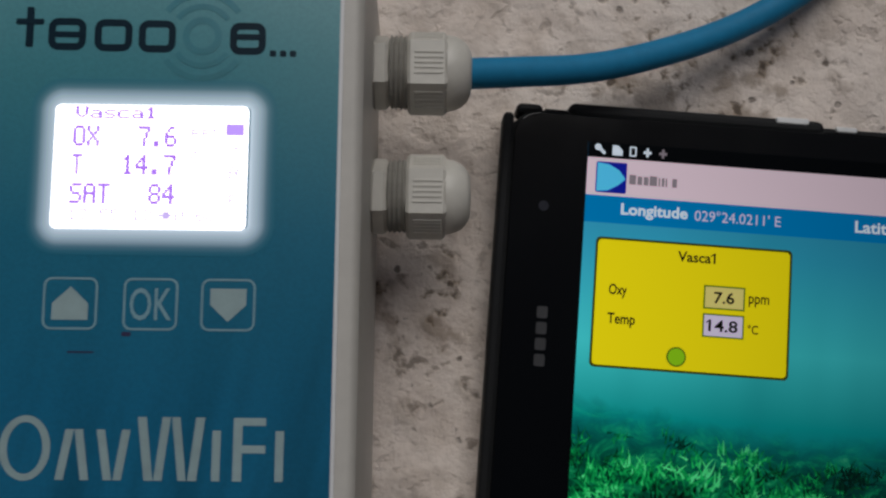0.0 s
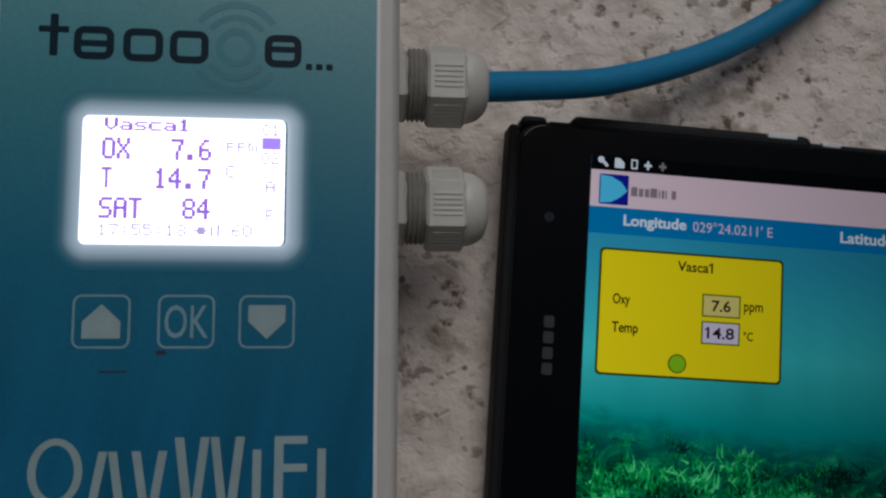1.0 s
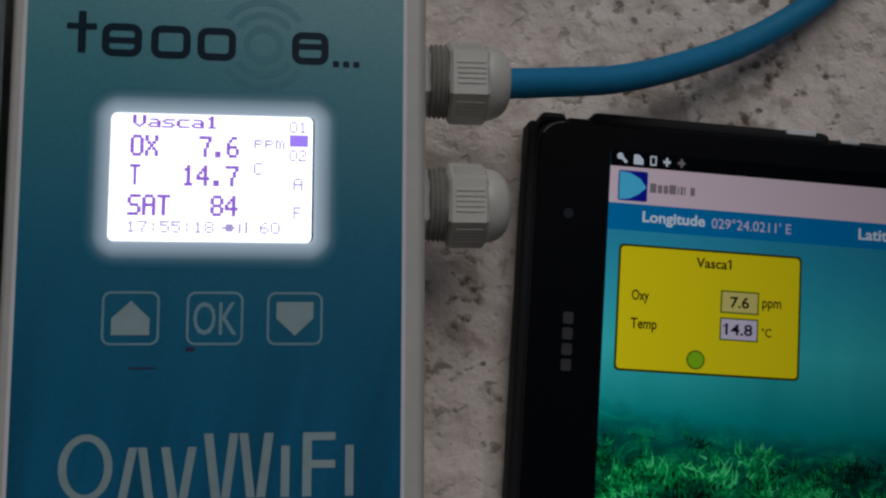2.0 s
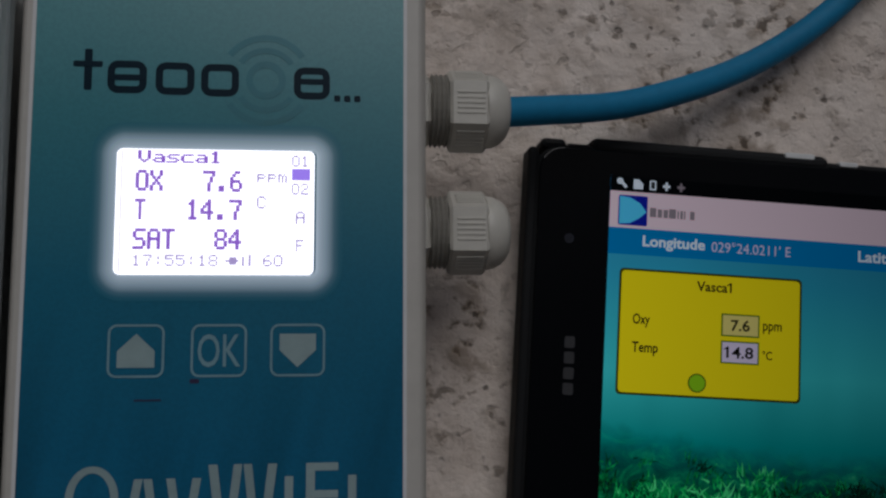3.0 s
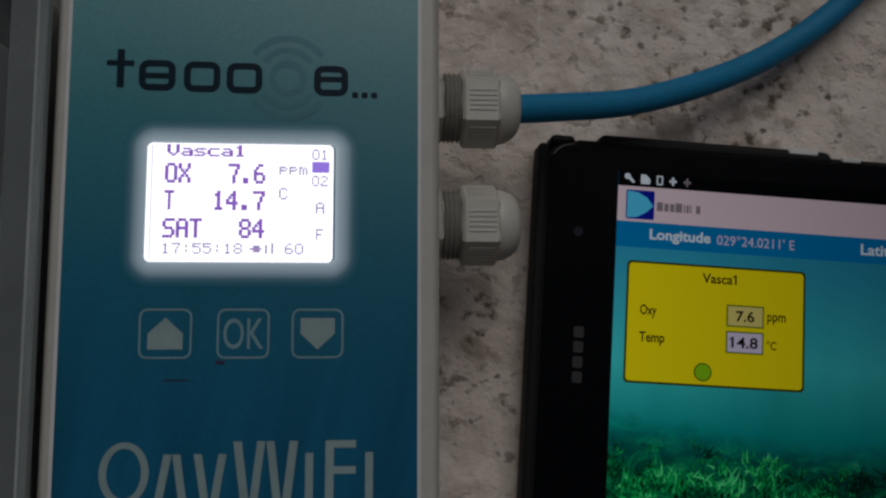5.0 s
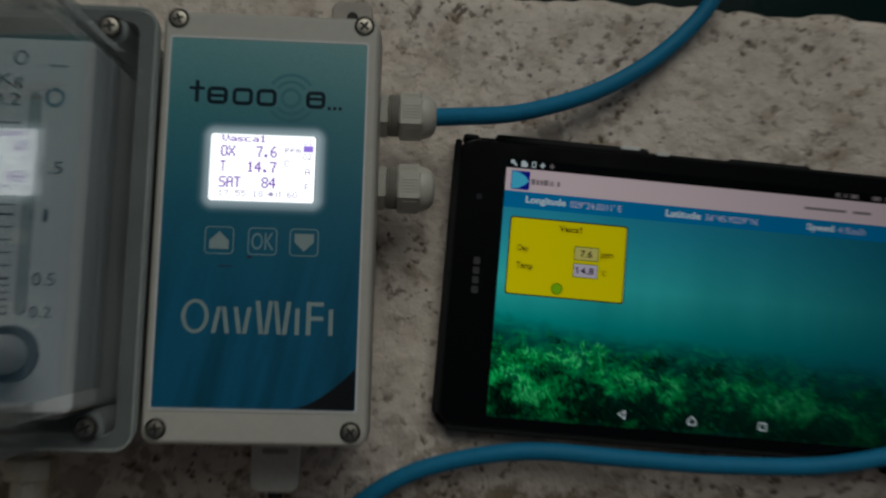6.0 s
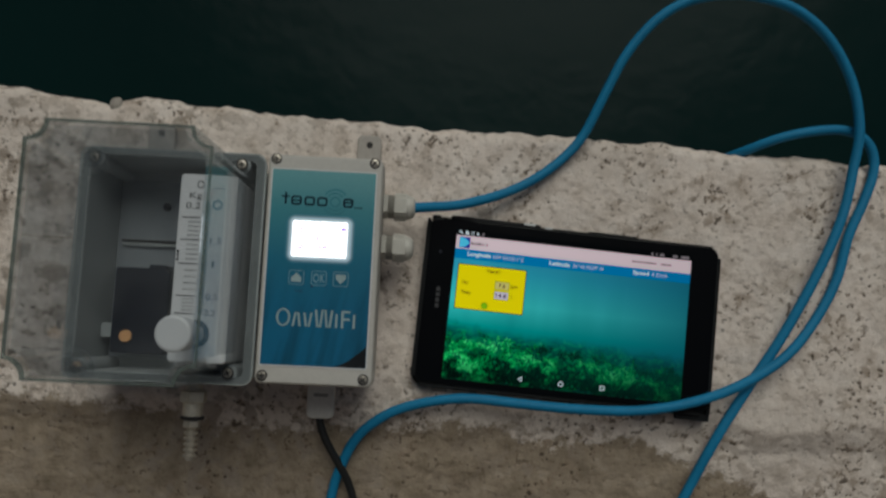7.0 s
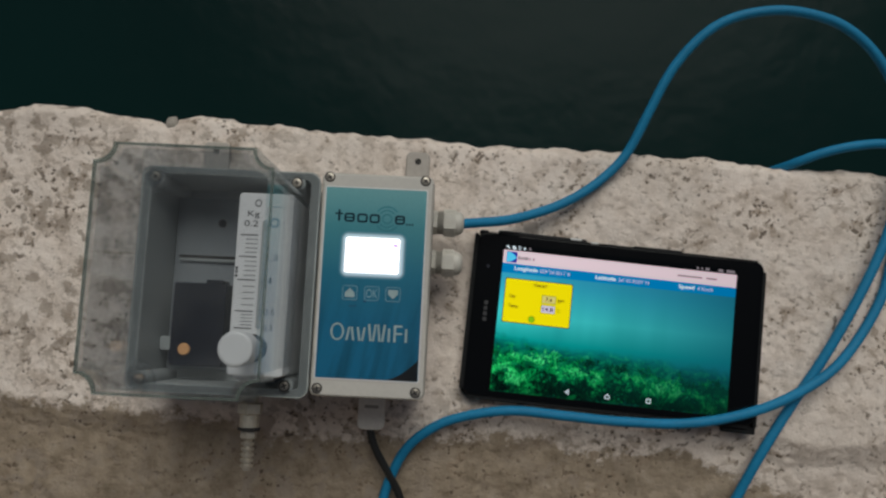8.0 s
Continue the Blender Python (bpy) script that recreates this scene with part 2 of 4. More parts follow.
M["gland"] = plain("pale_grey_nylon", (0.56, 0.545, 0.495, 1), 0.42, grain=0.04, bump=0.05)
M["thread"] = plain("grey_thread", (0.30, 0.29, 0.26, 1), 0.5)
M["tub"] = plain("mid_grey_plastic", (0.30, 0.325, 0.325, 1), 0.5, grain=0.04, bump=0.08)
M["outlet"] = plain("weathered_grey_plastic", (0.68, 0.655, 0.61, 1), 0.6, grain=0.05, bump=0.1)
M["lug"] = plain("grey_beige_plastic", (0.38, 0.35, 0.315, 1), 0.6, grain=0.06, bump=0.1)
M["panel"] = plain("grey_mounting_plate", (0.22, 0.245, 0.265, 1), 0.5, grain=0.05)
M["module"] = plain("black_module", (0.007, 0.010, 0.018, 1), 0.5, grain=0.08, spec=0.15)
M["white"] = plain("white_plastic", (0.66, 0.67, 0.68, 1), 0.4, grain=0.02)
M["ink"] = plain("black_ink", (0.02, 0.022, 0.025, 1), 0.5)
M["blue_print"] = plain("blue_grey_print", (0.10, 0.19, 0.27, 1), 0.5)
M["grey_ink"] = plain("grey_ink", (0.22, 0.23, 0.25, 1), 0.5)
M["navy"] = plain("navy_print", (0.002, 0.016, 0.030, 1), 0.40, spec=0.12)
M["teal"] = plain("teal_print", (0.022, 0.185, 0.235, 1), 0.35)
M["pale"] = plain("pale_print", (0.27, 0.37, 0.385, 1), 0.4)
M["outline"] = plain("thin_pale_print", (0.17, 0.31, 0.37, 1), 0.4)
M["swoosh"] = plain("black_print", (0.004, 0.006, 0.008, 1), 0.3)
M["pen"] = plain("violet_pen_mark", (0.02, 0.015, 0.06, 1), 0.5)
M["steel"] = plain("zinc_steel", (0.36, 0.335, 0.29, 1), 0.38, metal=1.0)
M["near_black"] = plain("near_black_fill", (0.02, 0.018, 0.016, 1), 0.7)
M["brass"] = plain("nickel_brass", (0.52, 0.475, 0.395, 1), 0.45, metal=0.6, grain=0.10)
M["rubber"] = plain("black_rubber", (0.012, 0.012, 0.013, 1), 0.6)
M["blue"] = plain("blue_cable_sheath", (0.012, 0.195, 0.380, 1), 0.62, grain=0.06, bump=0.12, spec=0.3)
M["black_sheath"] = plain("black_cable_sheath", (0.010, 0.011, 0.011, 1), 0.5)
M["orange"] = plain("orange_cap", (0.62, 0.33, 0.14, 1), 0.45)
M["case"] = plain("black_leatherette", (0.006, 0.007, 0.008, 1), 0.68, spec=0.25, bump=0.3, scale=900)
M["bezel"] = plain("black_glass", (0.002, 0.0025, 0.003, 1), 0.10, grain=0.02, spec=0.25)
M["silver"] = plain("silver_button", (0.66, 0.67, 0.67, 1), 0.5, metal=0.2)
M["grey_print"] = plain("grey_print", (0.034, 0.035, 0.038, 1), 0.4)
M["lens"] = plain("camera_lens", (0.02, 0.022, 0.03, 1), 0.1)
M["lcd"] = glowing("lcd_backlight", (1.0, 0.97, 1.0, 1), 6.5)
M["lcd_ink"] = glowing("lcd_segments", srgb(132, 90, 180), 5.0)
M["lcd_block"] = glowing("lcd_full_segment", srgb(146, 116, 214), 5.0)
M["lcd_thin"] = glowing("lcd_thin_segments", srgb(160, 142, 186), 4.6)
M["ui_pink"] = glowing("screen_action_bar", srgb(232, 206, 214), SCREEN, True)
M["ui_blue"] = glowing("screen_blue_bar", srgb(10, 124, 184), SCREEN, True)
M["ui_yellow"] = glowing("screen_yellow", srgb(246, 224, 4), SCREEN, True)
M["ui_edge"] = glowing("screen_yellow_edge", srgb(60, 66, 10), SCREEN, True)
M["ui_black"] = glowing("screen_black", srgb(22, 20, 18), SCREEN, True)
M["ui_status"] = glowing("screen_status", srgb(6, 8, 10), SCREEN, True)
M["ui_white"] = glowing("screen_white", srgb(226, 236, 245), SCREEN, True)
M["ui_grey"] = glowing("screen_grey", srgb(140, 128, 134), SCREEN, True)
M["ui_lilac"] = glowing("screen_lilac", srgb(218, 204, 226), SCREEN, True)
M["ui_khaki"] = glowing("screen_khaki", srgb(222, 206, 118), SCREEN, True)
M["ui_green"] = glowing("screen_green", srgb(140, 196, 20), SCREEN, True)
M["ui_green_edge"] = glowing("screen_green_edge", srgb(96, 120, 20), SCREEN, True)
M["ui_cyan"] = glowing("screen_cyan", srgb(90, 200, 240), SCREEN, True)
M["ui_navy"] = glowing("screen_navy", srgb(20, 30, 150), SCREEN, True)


# ---------------------------------------------------------------- mesh helpers
def part(name, bm, material, parent=None, label="", smooth=False):
    """Links a bmesh as one mesh object, under a thing or a part."""
    me = bpy.data.meshes.new(name)
    bmesh.ops.recalc_face_normals(bm, faces=bm.faces)
    bm.to_mesh(me)
    bm.free()
    if smooth:
        me.shade_smooth()
    me.materials.append(material)
    ob = new(name, me)
    if parent:
        ob.parent = parent
    if label:
        tagged(ob, label)
    return ob


def shift(ob, m):
    ob.matrix_basis = m
    return ob


def outline(x0, x1, y0, y1, r, n=6):
    """A rounded rectangle, anticlockwise."""
    r = max(min(r, (x1 - x0) / 2 - 1e-6, (y1 - y0) / 2 - 1e-6), 1e-6)
    pts = []
    for cx, cy, a in ((x1 - r, y0 + r, -90), (x1 - r, y1 - r, 0), (x0 + r, y1 - r, 90), (x0 + r, y0 + r, 180)):
        for k in range(n + 1):
            b = radians(a + 90 * k / n)
            pts.append((cx + r * cos(b), cy + r * sin(b)))
    return pts


def loft(bm, rings, cap0=True, cap1=True):
    """Joins rings of equal length with quads."""
    loops = [[bm.verts.new(p) for p in ring] for ring in rings]
    for a, b in zip(loops, loops[1:]):
        for i in range(len(a)):
            j = (i + 1) % len(a)
            bm.faces.new((a[i], a[j], b[j], b[i]))
    if cap0:
        bm.faces.new(loops[0][::-1])
    if cap1:
        bm.faces.new(loops[-1])
    return bm


def slab(x0, x1, y0, y1, z0, z1, r=0.002, bevel=0.0006, bm=None):
    """A rounded plate with softened upper and lower edges."""
    b = min(bevel, (z1 - z0) / 2.5)
    rings = []
    for inset, z in ((b, z0), (0.3 * b, z0 + 0.3 * b), (0, z0 + b), (0, z1 - b), (0.3 * b, z1 - 0.3 * b), (b, z1)):
        rings.append([(x, y, z) for x, y in outline(x0 + inset, x1 - inset, y0 + inset, y1 - inset, r - inset * 0.5)])
    return loft(bm or bmesh.new(), rings)


def turned(profile, n=28, flat=0):
    """A turned body along +z from (radius, height) pairs."""
    bm = bmesh.new()
    rings = [[(r * cos(2 * pi * k / n), r * sin(2 * pi * k / n), h) for k in range(n)] for r, h in profile]
    return loft(bm, rings)


def hexagon(r, z0, z1, chamfer=0.0008):
    bm = bmesh.new()
    rings = []
    for q, z in ((r - chamfer, z0), (r, z0 + chamfer), (r, z1 - chamfer), (r - chamfer, z1)):
        rings.append([(q * cos(pi / 3 * k + pi / 6), q * sin(pi / 3 * k + pi / 6), z) for k in range(6)])
    return loft(bm, rings)


def band(points_out, points_in, z0, z1):
    """A closed flat frame between two outlines of equal length."""
    bm = bmesh.new()
    rows = [[bm.verts.new((x, y, z)) for x, y in pts] for pts, z in ((points_out, z0), (points_out, z1), (points_in, z1), (points_in, z0))]
    for a, b in zip(rows, rows[1:] + rows[:1]):
        for i in range(len(a)):
            j = (i + 1) % len(a)
            bm.faces.new((a[i], a[j], b[j], b[i]))
    return bm


def prism(points, z0, z1):
    return loft(bmesh.new(), [[(x, y, z0) for x, y in points], [(x, y, z1) for x, y in points]])


def disc(cx, cy, r, z0, z1, n=28):
    return prism([(cx + r * cos(2 * pi * k / n), cy + r * sin(2 * pi * k / n)) for k in range(n)], z0, z1)


def arc_band(cx, cy, r0, r1, a0, a1, z0, z1, n=22):
    outer = [(cx + r1 * cos(radians(a0 + (a1 - a0) * k / n)), cy + r1 * sin(radians(a0 + (a1 - a0) * k / n))) for k in range(n + 1)]
    inner = [(cx + r0 * cos(radians(a0 + (a1 - a0) * k / n)), cy + r0 * sin(radians(a0 + (a1 - a0) * k / n))) for k in range(n + 1)]
    bm = bmesh.new()
    for k in range(n):
        q = [outer[k], outer[k + 1], inner[k + 1], inner[k]]
        lo = [bm.verts.new((x, y, z0)) for x, y in q]
        hi = [bm.verts.new((x, y, z1)) for x, y in q]
        bm.faces.new(hi)
        for i in range(4):
            j = (i + 1) % 4
            bm.faces.new((lo[i], lo[j], hi[j], hi[i]))
    bmesh.ops.remove_doubles(bm, verts=bm.verts, dist=1e-7)
    return bm


def smooth_path(points, steps=10):
    """A Catmull-Rom line through a few control points."""
    p = [Vector(q) for q in points]
    p = [2 * p[0] - p[1]] + p + [2 * p[-1] - p[-2]]
    out = []
    for i in range(1, len(p) - 2):
        for k in range(steps):
            t = k / steps
            a, b, c, d = p[i - 1], p[i], p[i + 1], p[i + 2]
            out.append(0.5 * (2 * b + (c - a) * t + (2 * a - 5 * b + 4 * c - d) * t * t + (3 * b - a - 3 * c + d) * t ** 3))
    return out + [p[-2]]


def tube(points, r, n=16, steps=10):
    path = smooth_path(points, steps)
    for _ in range(4):
        path = [path[0]] + [(a + 2 * b + c) / 4 for a, b, c in zip(path, path[1:], path[2:])] + [path[-1]]
    rings, side = [], Vector((0, 0, 1))
    for i, q in enumerate(path):
        way = (path[min(i + 1, len(path) - 1)] - path[max(i - 1, 0)]).normalized()
        side = (side - way * side.dot(way)).normalized()
        other = way.cross(side)
        rings.append([tuple(q + r * (cos(2 * pi * k / n) * side + sin(2 * pi * k / n) * other)) for k in range(n)])
    return loft(bmesh.new(), rings)


def written(name, text, x0, x1, y0, y1, z, material, parent, bold=0.0):
    """Lettering in the built-in font, fitted to a box on a flat surface."""
    cu = bpy.data.curves.new(name, "FONT")
    cu.body, cu.size, cu.offset, cu.resolution_u = text, 1.0, bold, 3
    tmp = bpy.data.objects.new(name, cu)
    scene.collection.objects.link(tmp)
    dg = bpy.context.evaluated_depsgraph_get()
    me = bpy.data.meshes.new_from_object(tmp.evaluated_get(dg))
    bpy.data.objects.remove(tmp)
    co = np.empty(len(me.vertices) * 3)
    me.vertices.foreach_get("co", co)
    co = co.reshape(-1, 3)
    lo, hi = co.min(0), co.max(0)
    co[:, 0] = x0 + (co[:, 0] - lo[0]) / max(hi[0] - lo[0], 1e-6) * (x1 - x0)
    co[:, 1] = y0 + (co[:, 1] - lo[1]) / max(hi[1] - lo[1], 1e-6) * (y1 - y0)
    co[:, 2] = z
    me.vertices.foreach_set("co", co.ravel())
    me.update()
    me.materials.clear()
    me.materials.append(material)
    ob = new(name, me)
    ob.parent = parent
    return ob


GLYPHS = {
    "0": "01110 10001 10001 10001 10001 10001 01110", "1": "00100 01100 00100 00100 00100 00100 01110",
    "2": "01110 10001 00001 00110 01000 10000 11111", "4": "00010 00110 01010 10010 11111 00010 00010",
    "5": "11111 10000 11110 00001 00001 10001 01110", "6": "00110 01000 10000 11110 10001 10001 01110",
    "7": "11111 00001 00010 00010 00100 00100 00100", "8": "01110 10001 10001 01110 10001 10001 01110",
    "O": "01110 10001 10001 10001 10001 10001 01110", "X": "10001 10001 01010 00100 01010 10001 10001",
    "T": "11111 00100 00100 00100 00100 00100 00100", "S": "01111 10000 10000 01110 00001 00001 11110",
    "A": "01110 10001 10001 11111 10001 10001 10001", "C": "01110 10001 10000 10000 10000 10001 01110",
    "F": "11111 10000 10000 11110 10000 10000 10000", "V": "10001 10001 10001 10001 10001 01010 00100",
    "a": "00000 00000 01110 00001 01111 10001 01111", "s": "00000 00000 01111 10000 01110 00001 11110",
    "c": "00000 00000 01111 10000 10000 10000 01111", "p": "00000 00000 11110 10001 11110 10000 10000",
    "m": "00000 00000 11010 10101 10101 10101 10101", ".": "00000 00000 00000 00000 00000 01100 01100",
    ":": "00000 00100 00100 00000 00100 00100 00000"}


def dotted(name, text, x0, x1, y0, y1, z, material, parent, heavy=0.0):
    """Dot-matrix lettering fitted to a box: runs of lit dots in each row and column, in one mesh."""
    w, h = (x1 - x0) / (6 * len(text) - 1), (y1 - y0) / 7
    bm = bmesh.new()
    lift = 0
    for k, ch in enumerate(text):
        for j, row in enumerate(GLYPHS[ch].split()):
            for i, dot in enumerate(row):
                if dot == "1":
                    a, b = x0 + (6 * k + i - heavy) * w, x0 + (6 * k + i + 1 + heavy) * w
                    c, d = y1 - (j + 1.06) * h, y1 - (j - 0.06) * h
                    lift = (lift + 1) % 3
                    bm.faces.new([bm.verts.new((q, v, z + lift * 0.000004)) for q, v in ((a, c), (b, c), (b, d), (a, d))])
    return part(name, bm, material, parent)


def thing(name, label, category, m=None, group=""):
    ob = new(name)
    ob.empty_display_size = 0.01
    if m:
        ob.matrix_basis = m
    return tagged(ob, label, category, group)


MM = 0.001


# ---------------------------------------------------------------- ledge, walkway, water, unseen light-blocking wall
def edge_y(x):
    """The broken far edge of the ledge."""
    y = 0.1815 - 0.0345 * x
    y += 0.0050 * noise.fractal((x * 16, 3.1, 0.0), 1.0, 2.0, 4)
    y += 0.0016 * noise.noise((x * 130, 7.7, 0.0))
    return y


def ledge_height(x, y):
    z = 0.0016 * noise.noise((x * 14, y * 14, 1.0)) + 0.0011 * noise.noise((x * 60, y * 60, 2.0))
    z += 0.0006 * noise.noise((x * 190, y * 190, 3.0))
    pit = noise.noise((x * 120, y * 120, 9.0)) + 0.5 * noise.noise((x * 300, y * 300, 12.0))
    z -= 0.0018 * max(0.0, pit - 0.52) / 0.4
    fall = max(0.0, -0.030 - y - 0.012 * noise.noise((x * 18, y * 18, 4.0)))
    z -= min(fall * 0.30, 0.006) + min(fall * 0.12, 0.03)
    # keeps below what lies on it
    return z - 0.0016


def ledge():
    xs = np.concatenate([np.linspace(-12, -1.65, 50), np.linspace(-1.6, -0.34, 40), np.linspace(-0.335, 0.56, 560), np.linspace(0.57, 1.9, 40), np.linspace(2.0, 12, 50)])
    ts = np.concatenate([np.linspace(0, 0.42, 14), np.linspace(0.43, 1.0, 230)])
    verts, faces = [], []
    drop = [(0.0012, -0.0010), (0.0030, -0.0045), (0.0040, -0.012), (0.0030, -0.03), (0.0030, -0.10), (0.0030, -0.7)]
    rows = len(ts) + len(drop)
    for x in xs:
        ye = edge_y(x)
        for t in ts:
            y = -0.55 + t * (ye + 0.55)
            soft = max(0.0, 1 - (ye - y) / 0.006)
            verts.append((x, y, ledge_height(x, y) - 0.0035 * soft * soft))
        z = verts[-1][2]
        for dy, dz in drop:
            w = 0.004 * noise.noise((x * 50, dz * 50, 5.0))
            verts.append((x, ye + dy + w * min(1, -dz * 60), z + dz))
    for i in range(len(xs) - 1):
        for j in range(rows - 1):
            a = i * rows + j
            faces.append((a, a + rows, a + rows + 1, a + 1))
    me = bpy.data.meshes.new("ledge")
    me.from_pydata(verts, [], faces)
    me.shade_smooth()
    me.materials.append(M["concrete"])
    return tagged(new("ledge", me), "pitted whitewashed concrete ledge worn bare along one side", "ledge", kind="structure")


ledge()

bm = bmesh.new()
loft(bm, [[(x, y, z) for x, y in ((-12, -2.6), (12, -2.6), (12, -0.548), (-12, -0.548))] for z in (-0.30, -0.075)])
tagged(part("walkway", bm, M["concrete"]), "bare concrete walkway along the ledge", "walkway", kind="structure")
# unseen wall, added to keep light from the -y side off the ledge
bm = bmesh.new()
loft(bm, [[(x, y, z) for x, y in ((-12, -2.9), (12, -2.9), (12, -2.6), (-12, -2.6))] for z in (-0.3, 2.6)])
tagged(part("light_block_wall", bm, M["concrete"]), "unseen plain wall added to block light from behind the walkway", "wall", kind="structure")
bm = bmesh.new()
bmesh.ops.create_grid(bm, x_segments=4, y_segments=4, size=400)
water = tagged(part("water", bm, M["water"]), "dark green still water beyond the ledge", "water", kind="structure")
water.location = (0, 0, -0.55)


# ---------------------------------------------------------------- screws
def screw(parent, x, y, z, r=0.0033, turn=0.0, name="screw"):
    head = shift(part(name, turned([(r, -0.003), (r, -0.0002), (r * 0.93, 0.0002), (r * 0.45, 0.0004)], 20), M["steel"], parent, smooth=False), pose(x, y, z, 0, 0, turn))
    bm = bmesh.new()
    w, l = r * 0.16, r * 0.66
    cross = [(w, w), (w, l), (-w, l), (-w, w), (-l, w), (-l, -w), (-w, -w), (-w, -l), (w, -l), (w, -w), (l, -w), (l, w)]
    # slot and well are near-black pieces laid on, painting the shade of recesses
    part("slot", prism(cross, 0.0001, 0.00055), M["near_black"], head)
    well = [(r * 1.28 * cos(2 * pi * k / 24), r * 1.28 * sin(2 * pi * k / 24)) for k in range(24)]
    hole = [(r * 0.98 * cos(2 * pi * k / 24), r * 0.98 * sin(2 * pi * k / 24)) for k in range(24)]
    part("well", band(well, hole, -0.0012, 0.00012), M["near_black"], head)
    return head


# ---------------------------------------------------------------- the meter with its printed front
BOX_TOP = 0.0645
X0, X1, Y0, Y1 = -0.0036, 0.0730, -0.0125, 0.1385


def gland(parent, m, plugged):
    """A cable gland along +z: collar, threads, ribbed nut and domed cap."""
    g = shift(part("cable_gland", hexagon(0.0088, 0.0, 0.0040), M["gland"], parent), m)
    prof = [(0.0070, 0.0038)]
    for k in range(4):
        prof += [(0.0086, 0.0044 + k * 0.0011), (0.0079, 0.0049 + k * 0.0011)]
    part("thread", turned(prof + [(0.0076, 0.0095)], 28), M["thread"], g)
    nut = part("nut", hexagon(0.0099, 0.0082, 0.0172, 0.0007), M["gland"], g)
    for f in range(6):
        a = f * pi / 3
        for k in range(5):
            o = (k - 2) * 0.00118
            bm = slab(-0.0032, 0.0032, -0.00026, 0.00026, 0, 0.00036, 0.0002, 0.0001)
            rib = part("rib", bm, M["gland"], g)
            rib.matrix_basis = Matrix.Rotation(a, 4, "Z") @ Matrix.Translation((0.00845, o, 0.0130)) @ Matrix.Rotation(radians(90), 4, "Y")
    hole = 0.0037
    dome = [(0.0086, 0.0168)] + [(hole + (0.0050) * cos(radians(b)), 0.0172 + 0.0056 * sin(radians(b))) for b in (0, 20, 40, 60, 78, 90)]
    dome += [(0.0005, 0.0230)] if plugged else [(hole - 0.0003, 0.0215)]
    part("cap", turned(dome, 32), M["gland"], g, smooth=True)
    return g


def rounded_bar(x0, x1, y0, y1, z, name, mat, parent, r=0.0003):
    return part(name, prism(outline(x0 * MM, x1 * MM, y0 * MM, y1 * MM, r), z, z + 0.00005), mat, parent)


def hollow(x0, x1, y0, y1, w, r, z, name, mat, parent):
    a = outline(x0 * MM, x1 * MM, y0 * MM, y1 * MM, r * MM)
    b = outline((x0 + w) * MM, (x1 - w) * MM, (y0 + w) * MM, (y1 - w) * MM, max(r - w, 0.05) * MM)
    return part(name, band(a, b, z, z + 0.00005), mat, parent)


